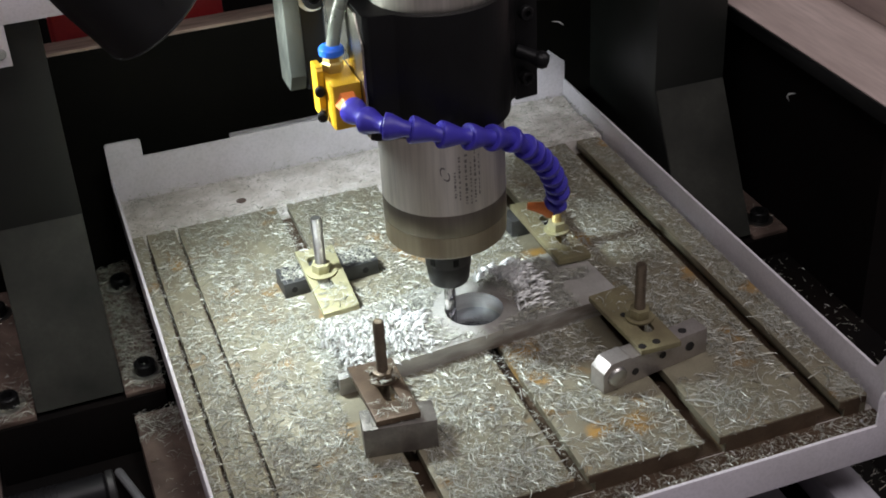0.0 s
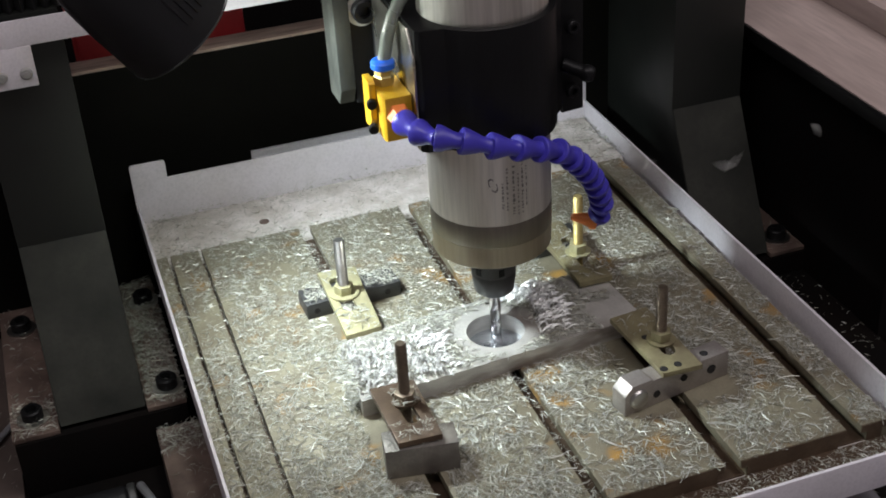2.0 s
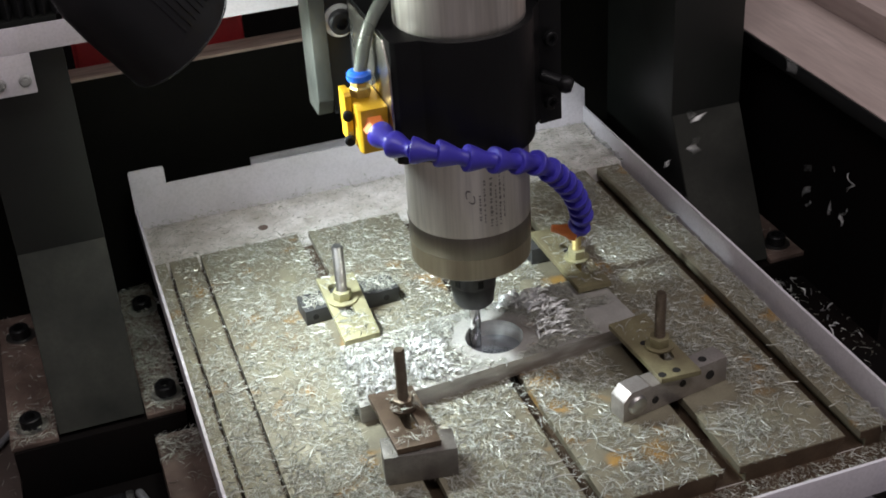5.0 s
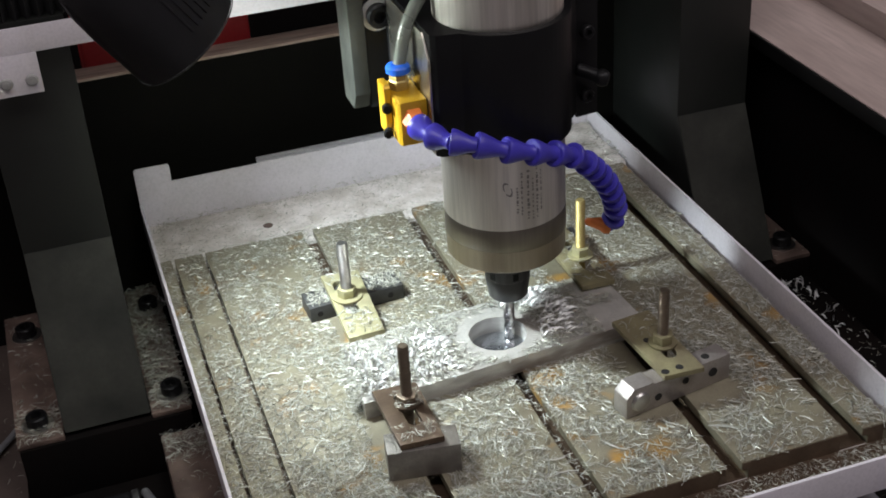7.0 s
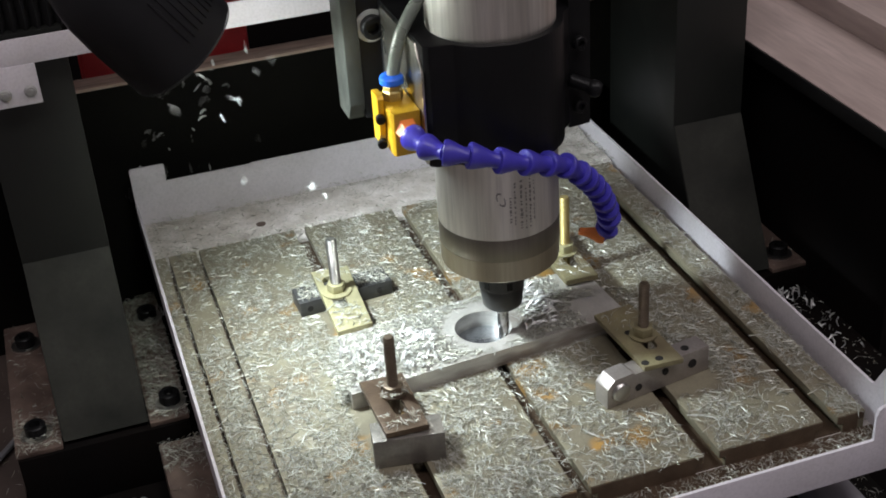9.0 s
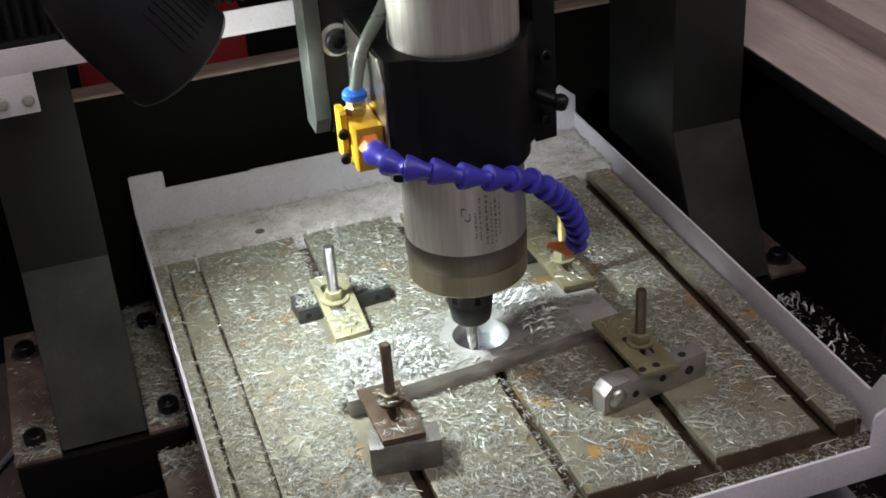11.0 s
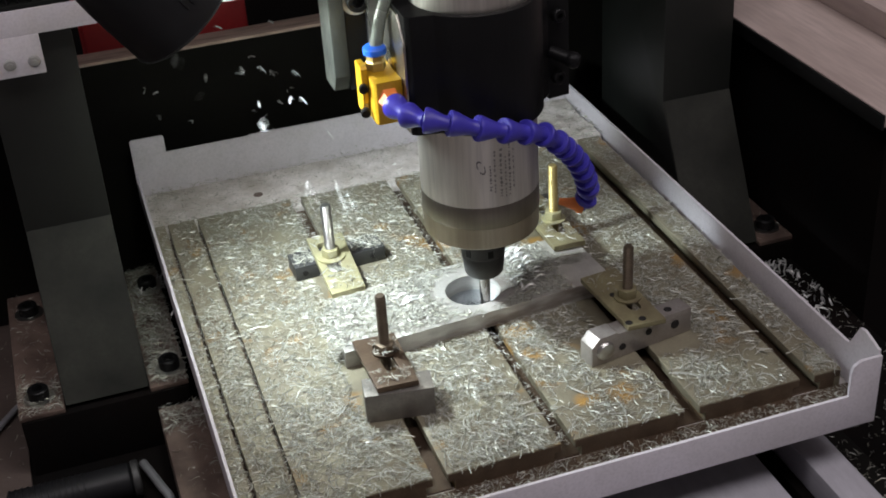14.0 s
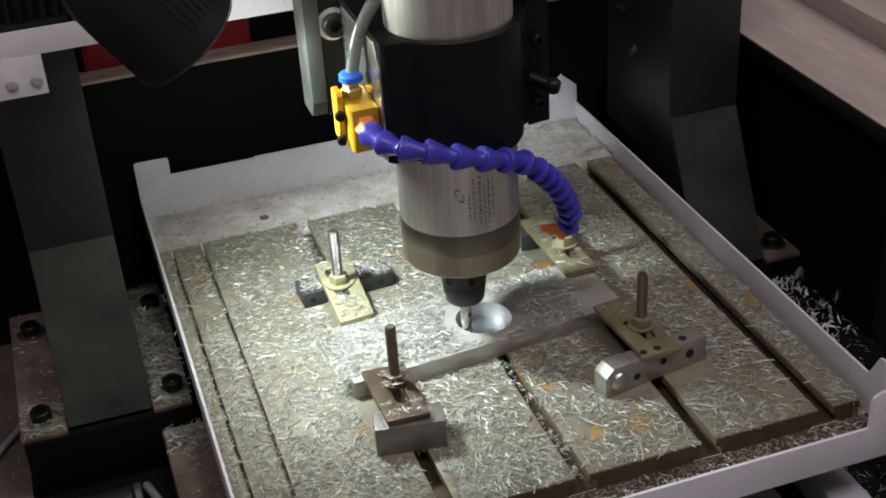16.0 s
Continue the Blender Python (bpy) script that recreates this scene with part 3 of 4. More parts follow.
def clamps():
    clamp("brown oiled steel strap clamp with a dark stud", [(-100.5, -36), (-71, -38), (-74.3, -105.5), (-101.6, -103.5)], (-90.0, -81.0, -82, -52), 17.6, 21.8, (-84.0, -61.4), 67, "brown", "stud_dark", "stud_dark", slope=-0.105, wide=8.6)
    ON_TABLE.append(single("clamp_block", prism(B(), [(-110.2, -103), (-66, -110.6), (-62.6, -91), (-106.8, -83.4)], "z", 0.2, 21.4, 0.8), "block", "grey milled steel block under a clamp's heel", "block", "blocks under the clamps"))
    clamp("yellow zinc strap clamp with a bright stud", [(-95.5, 116), (-67.5, 114), (-71.6, 31.5), (-97.4, 30)], (-90.5, -80.5, 63, 100), 12.6, 16.8, (-84.6, 81), 62, "gold", "steel", "gold", r=4.0, wide=11.0)
    bar = thing("clamp_block", (-76.5, 95, 0.2), "dark oiled steel bar under a clamp's heel", "block", "blocks under the clamps")
    bm = prism(B(), [(-112.4, 83), (-40.6, 87.5), (-42.2, 110), (-113.4, 106)], "z", 0.2, 12.3, 0.8)
    body = part("bar_body", bm, "nut", bar)
    # small dark discs painted on the bar's front as shaded bores
    for x, y in ((-105, 83.3), (-51, 86.7)):
        part("drilled_hole", lathe(B(), [(0, 0.2), (2.2, 0.2), (2.2, -0.3), (0, -0.3)], along((x, y, 6), (x + 0.06, y - 1, 6)), 16, False), "hole", body, "small dark disc standing for a drilled hole's shade")
    ON_TABLE.append(bar)
    clamp("yellow zinc strap clamp with a dull brass stud", [(70, -33), (98.5, -30), (102, -103), (74.5, -101.5)], (84.5, 93.5, -81, -62), 20.2, 24, (89.6, -69), 66, "olive", "stud_dark", "olive", holes=((87.5, -96.5), (77, -97.5), (82, -62)))
    clamp("yellow zinc strap clamp with a brass stud at the rear", [(72, 110), (96, 108), (98.5, 22), (73.5, 23)], (84.0, 93.5, 44, 80), 14.2, 18.6, (89.0, 61), 66, "olive", "brass", "gold")
    ON_TABLE.append(single("clamp_block", box(B(), 66, 104, 92, 110, 0.2, 14.2, 0.8), "nut", "dark oiled steel bar under the rear clamp", "block", "blocks under the clamps"))
    # drilled aluminium bar under the strap
    t = thing("drilled_bar", (88, -92, 0.2), "drilled aluminium bar with a round boss under a clamp", "metal bar")
    m = Matrix.Translation((46.6, -105, 0)) @ pose(0, 0, 0, 0, 0, 9.6)
    bm = B()
    prism(bm, [(0, 0.2), (82, 0.2), (82, 19), (81, 20), (22, 20), (20, 21.4), (6, 21.4), (0, 15.4)], "y", 0, 14, 0.7)
    bmesh.ops.transform(bm, matrix=m, verts=bm.verts)
    bar = part("bar", bm, "bar_alu", t)
    bm = lathe(B(), [(0, 0), (6.9, 0), (6.9, 1.0), (5.8, 2.4), (3, 3.2), (0, 3.4)], along((10.5, 0.2, 10.5), (10.5, -5, 10.5)), 28, False)
    bmesh.ops.transform(bm, matrix=m, verts=bm.verts)
    part("boss", bm, "steel", t, "bright round boss")
    # dark discs laid on the bar's front and top in place of shaded bores
    for x, z, r in ((24.5, 8.5, 2.0), (46, 12.5, 1.9), (68, 10.5, 2.7)):
        bm = lathe(B(), [(0, 0.2), (r, 0.2), (r + 0.6, 0.4), (r + 0.6, 0), (0, 0)], along((x, -0.1, z), (x, -5, z)), 20, False)
        bmesh.ops.transform(bm, matrix=m, verts=bm.verts)
        part("drilled_hole", bm, "hole", bar, "dark disc standing for a drilled hole's shade")
    for x, y in ((66, 6.0),):
        bm = lathe(B(), [(0, 0), (2.8, 0), (2.8, 0.25), (0, 0.25)], pose(x, y, 20.0), 20, False)
        bmesh.ops.transform(bm, matrix=m, verts=bm.verts)
        part("drilled_hole", bm, "hole", bar, "dark disc standing for a drilled hole's shade")
    ON_TABLE.append(t)


clamps()


# ---- the spindle head ----
def head():
    t = thing("spindle_head", (0, 0, 12), "milling spindle head with a violet coolant hose", "milling spindle")
    body = part("spindle_body", lathe(B(), [(0, 300), (39.6, 300), (40, 299.5), (40, 109.2), (0, 109.2)], None, 96, False), "spindle", t, "brushed stainless spindle body")
    part("bearing_ring", lathe(B(), [(0, 93.0), (39.95, 93.0), (39.9, 92.4), (39.5, 78.2), (38.6, 77.2), (22, 77.0), (0, 77.0)], None, 96, False), "ring", t, "stained steel bearing ring")
    part("dark_band", lathe(B(), [(0, 109.1), (39.9, 109.1), (40.05, 108.6), (40.05, 93.4), (39.9, 93.1), (0, 93.1)], None, 96, False), "ring_dark", t, "dark steel band")
    prof = [(0, 78), (15.4, 78), (15.6, 62), (15.5, 54), (15.1, 53.6), (15.1, 52), (15.3, 51.6), (13.6, 38.6), (12.6, 37.2), (4.5, 37.0), (4.5, 39), (0, 39)]
    nut = part("collet_nut", lathe(B(), prof, None, 48, False), "nut", t, "black collet nut")
    # black bars on the nut stand for the shade in wrench slots
    for k in range(6):
        a = k * math.pi / 3
        part("wrench_slot", box(B(), -2.0, 2.0, 14.2, 15.75, 55.5, 61, 0, pose(0, 0, 0, 0, 0, k * 60)), "black", nut)
    # end mill with two helical flutes
    bm = B()
    n = 26
    rings = []
    for i in range(n):
        z = 1.2 + i * 1.5
        a = i * 0.34 if z < 24 else 24 / 1.5 * 0.34
        ring = []
        for k in range(20):
            th = 2 * math.pi * k / 20
            r = 3.9 if z > 25 else 3.9 - 0.6 * max(0.0, math.cos(2 * (th - a))) ** 1.5
            ring.append(bm.verts.new((r * math.cos(th), r * math.sin(th), z)))
        rings.append(ring)
    for a, b in zip(rings, rings[1:]):
        for k in range(20):
            bm.faces.new((a[k], a[(k + 1) % 20], b[(k + 1) % 20], b[k]))
    bm.faces.new(rings[0][::-1])
    bm.faces.new(rings[-1])
    part("end_mill", bm, "carbide", t, "carbide end mill")
    # etched mark and illegible lines
    def on_body(u, z, w, h):
        """A curved bar on the body's face at the angle u."""
        bm = B()
        a0, a1 = math.radians(u), math.radians(u) + w / 40.15
        vs = [[bm.verts.new((40.12 * math.sin(a0 + (a1 - a0) * i / 4), -40.12 * math.cos(a0 + (a1 - a0) * i / 4), zz)) for i in range(5)] for zz in (z, z + h)]
        for i in range(4):
            bm.faces.new((vs[0][i], vs[0][i + 1], vs[1][i + 1], vs[1][i]))
        return bm
    rnd = random.Random(4)
    for u, w, zs in ((-9.5, 1.5, (141, 124)), (-5.2, 1.2, (152, 122)), (0.5, 1.7, (153, 118)), (5.5, 1.0, (146, 117)), (9.5, 1.4, (154, 119)), (14.0, 0.8, (150, 122))):
        z = zs[0]
        while z > zs[1]:
            h = rnd.choice((0.9, 1.5, 2.4))
            z -= h + rnd.choice((0.8, 1.2, 2.0))
            part("etched_line", on_body(u, z, w * rnd.uniform(0.7, 1.1), h), "print", body)
    bm = B()
    for i in range(26):
        a0, a1 = 2 * math.pi * i / 26, 2 * math.pi * (i + 1) / 26
        if 0.2 < a0 < 0.8 or 3.3 < a0 < 3.7:
            continue
        vs = []
        for a in (a0, a1):
            for rr in (3.2, 4.2):
                u, z = -0.30 + rr * 0.72 * math.cos(a + 0.5) / 40, 139 + rr * 1.2 * math.sin(a)
                vs.append(bm.verts.new((40.12 * math.sin(u), -40.12 * math.cos(u), z)))
        bm.faces.new((vs[0], vs[1], vs[3], vs[2]))
    part("etched_mark", bm, "print", body, "dark oval mark")
    # clamp block round the body
    cl = part("clamp_block", prism(B(), [(-51.5, 70), (-51.5, -23), (-48.5, -26)] + [(44.5 * math.sin(math.radians(a)), -44.5 * math.cos(math.radians(a))) for a in range(-50, 76, 5)] + [(50, -4), (50, 70)], "z", 164, 243, 0.7), "black", t, "black spindle clamp")
    # pale plate added for the sheen on the black clamp's left side
    part("side_face", prism(B(), [(-23, 166), (60, 166), (60, 241), (-12, 241), (-23, 226)], "x", -53.0, -51.6, 0.3), "side_sheen", cl, "clamp side face in pale metal, for the sheen it shows")
    part("clamp_lip", prism(B(), [(50.2, -3), (66, -1), (66, 60), (50.2, 60)], "z", 160, 262, 1.0), "black", cl)
    for z in (219, 176):
        part("clamp_screw", lathe(B(), [(0, 0), (4.6, 0), (4.6, 3.4), (4, 4), (2.2, 4), (2, 2), (0, 2)], along((56, -4.2, z), (56.8, -8, z)), 20, False), "black", cl, "dark socket screw")
    part("clamp_lever", rod(B(), (50, -4, 195), (63, -14, 190), 4.2, 16, 1), "black", cl)
    part("lever_knob", lathe(B(), [(0, -5), (4, -4.4), (5.6, -1.6), (5.6, 1.6), (4, 4.4), (0, 5)], along((63, -14, 190), (71, -20, 188)), 20, False), "black", cl)
    # carriage plate
    zp = part("carriage_plate", box(B(), -66, 72, 70, 92, 160, 420, 1.5), "black", t, "black carriage plate")
    part("side_plate", prism(B(), [(67, 172), (74, 160), (97, 160), (97, 420), (67, 420)], "x", -77, -66.4, 1.0), "foot", t, "grey-green side plate")
    for z in (225, 290):
        b = part("carriage_bolt", lathe(B(), [(0, 0), (8, 0), (8, 6.5), (7, 7.4), (4.2, 7.4), (4, 3), (0, 3)], along((-57, 70, z), (-57, 60, z)), 24, False), "black", zp, "black socket bolt")
        part("bolt_washer", lathe(B(), [(0, 0), (11, 0), (11, 1.6), (0, 1.6)], along((-57, 70, z), (-57, 60, z)), 28, False), "zinc", b)
    # valve block with push fitting and tube
    v = part("valve_block", prism(B(), [(-71.6, -14), (-70.4, -17), (-53.6, -17), (-53.6, 18), (-71.6, 20)], "z", 172, 200.6, 0.7), "yellow", t, "gold valve block")
    part("valve_flange", prism(B(), [(-3, 182), (2, 175), (11, 175), (11, 207), (-1, 207), (-3, 205)], "x", -76.0, -71.7, 0.6), "yellow", v)
    for z in (176.5, 193):
        part("flange_screw", lathe(B(), [(0, 0), (3.2, 0), (3.2, 3), (2.4, 3.6), (0, 3.6)], along((-75.0, -2.6, z), (-77, -12, z)), 18, False), "black", v)
    part("brass_nut", lathe(B(), [(0, 200), (6.4, 200.5), (6.7, 202), (6.7, 206), (5.8, 207), (5.8, 210.5), (0, 210.5)], pose(-63.6, 6, 0), 6, False), "brass", v, "brass nut")
    part("push_fitting", lathe(B(), [(0, 210), (5.6, 210), (7.6, 211.4), (7.6, 214.8), (6.6, 216), (4.4, 217), (0, 216.6)], pose(-63.5, 6.2, 0), 28, False), "blue", v, "blue push fitting")
    part("air_tube", pipe(B(), [(-63.0, 6.2, 214), (-60.6, 6.0, 224), (-58.6, 5.8, 233), (-53, 6, 246), (-42, 7, 262), (-30, 12, 278), (-8, 30, 290), (20, 60, 300)], 4.1, 14), "tube", v, "milky air tube")
    # segmented hose
    path = [Vector(p) for p in ((-62.5, -15, 189.0), (-62.0, -24.0, 187.0), (-59.5, -35.0, 186.2), (-55.0, -46.0, 186.2), (-48.8, -52.0, 186.0), (-37.5, -57.0, 184.3), (-22.8, -60.0, 179.4), (-6.4, -60.0, 174.2), (10.3, -56.0, 167.8), (26.4, -49.0, 160.1), (39.1, -42.0, 148.8), (50.1, -34.0, 136.3), (60.6, -26.0, 122.4), (68.9, -18.0, 107.1), (75.4, -10.0, 92.7), (77.6, -4.0, 80.2), (73.8, 0.0, 72.7))]
    dense = []
    for i in range(len(path) - 1):
        a, b, c, d = path[max(i - 1, 0)], path[i], path[i + 1], path[min(i + 2, len(path) - 1)]
        dense += [0.5 * (2 * b + (c - a) * k + (2 * a - 5 * b + 4 * c - d) * k * k + (3 * b - a - 3 * c + d) * k ** 3) for k in [j / 10 for j in range(10)]]
    dense.append(path[-1])
    dist = [0.0]
    for a, b in zip(dense, dense[1:]):
        dist.append(dist[-1] + (b - a).length)

    def spot(s):
        s = max(0.0, min(s, dist[-1]))
        i = max(j for j in range(len(dist)) if dist[j] <= s + 1e-9)
        if i >= len(dense) - 1:
            return dense[-1]
        return dense[i].lerp(dense[i + 1], (s - dist[i]) / max(1e-9, dist[i + 1] - dist[i]))
    part("hose_connector", lathe(B(), [(0, 0), (8.6, 0), (8.6, 4), (7.8, 6), (6.6, 12), (0, 12)], along(spot(0) - (spot(4) - spot(0)).normalized() * 5, spot(4)), 6, False), "orange", v, "orange hose connector")
    s = 9.5
    while s < dist[-1] - 3:
        step = 15.0 if s < 40 else 17.8 if s < 135 else 12.6
        p, q = spot(s - 1), spot(s + step)
        if (q - p).length < 5:
            break
        n = (q - p).length
        prof = [(4.2, 0.0), (7.6, 0.0), (8.1, 0.5), (8.2, 2.0), (7.7, 4.4), (6.2, n * 0.5), (4.9, n * 0.72), (4.7, n * 0.9), (5.2, n), (4.2, n + 0.8)]
        part("hose_segment", lathe(B(), [(0, 0.2)] + prof + [(0, n + 0.6)], along(p, q), 28, False), "violet", t, "violet plastic hose segment")
        s += step
    part("nozzle_tip", lathe(B(), [(0, 0), (6.2, 0), (6.4, 3), (4.6, 6), (3.2, 12), (2.4, 17), (1.6, 17), (1.6, 12), (0, 12)], along((75.5, -0.5, 72.6), (60.8, 4, 76.5)), 24, False), "orange", t, "orange nozzle tip")
    return t


HEAD = head()


# ---- the work lamp ----
def work_lamp():
    o = LAMP / MM
    t = thing("work_lamp", tuple(o), "black ribbed plastic work lamp clamped to the gantry, switched on", "lamp")
    m = along(o, o - AIM * 100)
    part("shade", lathe(B(), [(36.2, 0.5), (37.2, 0), (38, 0.6), (38.2, 6), (38.2, 40), (37.2, 58), (33, 76), (24, 90), (12, 96), (0, 97), (0, 95), (11, 94), (23, 88), (31.6, 75), (35.4, 57), (36.2, 40), (36.2, 0.5)], m, 64, False), "shade", t, "black lamp shade")
    for k in range(9):
        bm = box(B(), 37.2, 39.0, -0.7, 0.7, 14, 48, 0.3)
        bmesh.ops.transform(bm, matrix=m @ Matrix.Rotation(math.radians(12 + k * 7), 4, "Z"), verts=bm.verts)
        part("rib", bm, "shade", t)
    part("rim", lathe(B(), [(37.3, -0.5), (38.2, -0.6), (38.5, 0.0), (38.25, 0.5)], m, 64, False), "shade", t, "thin moulded rim")
    part("diffuser", lathe(B(), [(0, 10), (35.8, 10), (35.8, 11), (0, 11)], m, 40, False), "glow", t, "glowing lamp diffuser")
    part("lamp_arm", pipe(B(), [m @ Vector((0, 0, 95)), m @ Vector((0, 0, 120)), m @ Vector((-10, 20, 150)), (-262, 172, 372), (-262, 200, 400)], 7, 14), "shade", t, "black goose neck")


work_lamp()


# ---- cable and small things on the well floor ----
def loose_things():
    single("grey_cable", pipe(B(), [(-252, 90, -126), (-250, 78, -122), (-243, 52, -121), (-237.5, 28, -122), (-237, -40, -126), (-238, -140, -126)], 3.4, 10), "cable", "grey cable hanging beside the base", "cable")
    single("grey_cable", pipe(B(), [(-337.5, 204, -123), (-346, 189, -121), (-357, 173, -121), (-385, 125, -123.5), (-420, 60, -124)], 2.6, 10), "cable", "thin grey cable lying on the well floor", "cable")


    t = thing("drive_motor", (-292, 40, -130), "dark drive motor lying in the machine well", "motor")
    body = part("motor_body", rod(B(), (-352, 62, -116), (-262, 62, -116), 13.2, 32, 2), "shade", t, "black motor body")
    for k in range(13):
        part("cooling_fin", rod(B(), (-351 + k * 4.4, 62, -116), (-349 + k * 4.4, 62, -116), 14, 32, 0.4), "shade", body)
    part("motor_flange", rod(B(), (-262, 62, -116), (-256, 62, -116), 14, 32, 1), "nut", t, "dark metal flange")


loose_things()


# ---- chips ----
def ribbons(name, pts, parent_base, label, seed, lengths, lift=1.5, wide=(0.2, 0.5)):
    """Curled slivers of metal lying at pts (n x 3, millimetres)."""
    rng = np.random.default_rng(seed)
    n = len(pts)
    ln = lengths * rng.lognormal(0, 0.42, n)
    w = rng.uniform(*wide, n) * (0.75 + ln / 22)
    yaw = rng.uniform(0, 2 * np.pi, n)
    d = np.stack([np.cos(yaw), np.sin(yaw), np.zeros(n)], 1)
    side = np.stack([-np.sin(yaw), np.cos(yaw), rng.normal(0, 0.7, n)], 1)
    bend = np.clip(rng.normal(0, 0.15, n), -0.45, 0.45) * ln
    pitch = rng.normal(0, 0.1, n) * ln
    up = np.abs(rng.normal(0, lift * 0.5, n)) + 0.35
    vs = np.zeros((n, 8, 3))
    twist = rng.normal(0, 0.9, n)
    for k, f in enumerate((-0.5, -0.17, 0.17, 0.5)):
        c = pts + d * (ln * f * (1 - 0.9 * np.abs(bend / ln)))[:, None] + side * (bend * (0.25 - f * f) * 4)[:, None] * np.array([1, 1, 0.2])
        c[:, 2] = pts[:, 2] + np.maximum(0.25, up + pitch * f + np.abs(bend) * (0.25 - f * f))
        lean = np.stack([side[:, 0], side[:, 1], side[:, 2] + twist * f], 1)
        for j, sgn in enumerate((-0.5, 0.5)):
            vs[:, k * 2 + j] = c + lean * (w * sgn * (0.55 if k in (0, 3) else 1))[:, None]
    base = np.array(parent_base, float)
    vs = (vs.reshape(-1, 3) - base) * MM
    i = np.arange(n)[:, None] * 8
    quads = np.concatenate([i + np.array([[0, 1, 3, 2]]), i + np.array([[2, 3, 5, 4]]), i + np.array([[4, 5, 7, 6]])])
    me = bpy.data.meshes.new(name)
    me.from_pydata(vs.tolist(), [], quads.tolist())
    me.materials.append(MAT["chip"])
    ob = new(name, me)
    ob.location = Vector(base) * MM
    return tagged(ob, label, "metal chips", kind="stuff")


def table_chips():
    rng = np.random.default_rng(11)

    def area(n, x0, x1, y0, y1, z):
        return np.stack([rng.uniform(x0, x1, n), rng.uniform(y0, y1, n), np.full(n, z)], 1)
    p = area(80000, -202, 196.5, Y0, Y1, 0.0)
    clump = np.array([noise.noise(Vector((a * 0.03, b * 0.03, 3.1))) + 0.6 * noise.noise(Vector((a * 0.11, b * 0.11, 7.7))) for a, b in p[:, :2]])
    bare = (p[:, 1] < -110) & (p[:, 0] > 0)
    keep = rng.uniform(-0.75, 0.75, len(p)) < clump + 0.35 - 0.42 * bare - 0.10 * (p[:, 0] < -95) - 2.0 * ((np.abs(p[:, 0] + 82.6) < 7.5) & (p[:, 1] < -104)) - 0.9 * ((p[:, 0] > -13) & (p[:, 0] < -2) & (p[:, 1] < -45))
    for s in SLOTS:
        keep &= np.abs(p[:, 0] - s) > (7.6 if s > 50 else 4.2 if s > 0 else 2.9) - (rng.uniform(size=len(p)) < (0.006 if s > 50 else 0.07)) * 5
    in_wp = (np.abs(p[:, 0] + 6) < 99) & (p[:, 1] > -31.5 + 0.07 * p[:, 0]) & (p[:, 1] < 38 + 0.07 * p[:, 0])
    p[in_wp, 2] = 12.8
    keep &= ~(np.hypot(p[:, 0], p[:, 1]) < 29 + rng.normal(0, 2.5, len(p)))
    keep &= ~((np.abs(p[:, 0] + 87) < 23) & (p[:, 1] > -111) & (p[:, 1] < -32))
    keep &= ~((np.abs(p[:, 0] - 86) < 42) & (p[:, 1] > -110) & (p[:, 1] < -70))
    keep &= ~((p[:, 0] > 68) & (p[:, 0] < 103) & (p[:, 1] > -70) & (p[:, 1] < 6))
    keep &= ~((p[:, 0] > 70) & (p[:, 0] < 104) & (p[:, 1] > 20) & (p[:, 1] < 112))
    keep &= ~((p[:, 0] > -99) & (p[:, 0] < -68) & (p[:, 1] > 30) & (p[:, 1] < 116)) & ~((p[:, 0] > -114) & (p[:, 0] < -40) & (p[:, 1] > 82) & (p[:, 1] < 110))
    p = p[keep]
    e = area(6500, -105, 92, -30, 44, 12.9)
    e = e[(np.hypot(e[:, 0], e[:, 1]) > 31) & (e[:, 1] > -30 + 0.07 * e[:, 0]) & (e[:, 1] < 36 + 0.07 * e[:, 0]) & ~((e[:, 0] > 66) & ((e[:, 1] < 4) | (e[:, 1] > 16))) & ~((e[:, 0] < -71) & (e[:, 1] > 28))]
    bank = area(900, -1, 1, -34, 32, 0)
    foot = rng.uniform(0, 1, len(bank)) ** 0.7
    bank[:, 0] = -105.5 + 0.13 * (bank[:, 1] + 34) - 9 * (1 - foot)
    bank[:, 2] = 12.4 * foot
    p = np.concatenate([p, e, bank])
    size = np.interp(p[:, 1], [-170, -60, 60, 200], [6.6, 5.4, 4.2, 3.6])
    ON_TABLE.append(ribbons("table_chips", p, (0, 20, 0), "curled bright aluminium chips strewn over the table", 5, size))
    # on the tray floor, in the slots and along the walls
    q = np.concatenate([area(4600, -200, 202, -195, -171, -14), area(260, -202, -196, -190, 214, -13), area(260, 200.5, 203, -190, 214, -13)])
    back = area(12500, -200, 120, 216, 300, -14.2)
    keep = np.exp(-(back[:, 1] - 216) / 22) * 0.5 + np.exp(-(300 - back[:, 1]) / 9) + 0.16 + 0.5 * np.exp(-(back[:, 0] + 200) / 20)
    back = back[rng.uniform(size=len(back)) < keep * np.interp(back[:, 0], [-200, 0, 120], [1, 0.8, 0.6])]
    back[:, 2] += rng.uniform(0, 1, len(back)) ** 2 * 8 * np.clip((back[:, 1] - 288) / 12, 0, 1)
    pile = area(2600, 78, 202, 214, 299, -1.0)
    pile[:, 2] = -14 + 14.6 * np.clip((pile[:, 0] - 70) / 40, 0, 1)
    ON_TABLE.append(ribbons("corner_chips", pile, (150, 250, 0), "aluminium chips on the dust in the tray's corner", 13, np.full(len(pile), 4.4), 2.5))
    ON_TABLE.append(ribbons("rear_tray_chips", back, (0, 250, -14), "fine aluminium chips on the tray's rear floor", 9, np.full(len(back), 3.1), 0.5, (0.2, 0.5)))
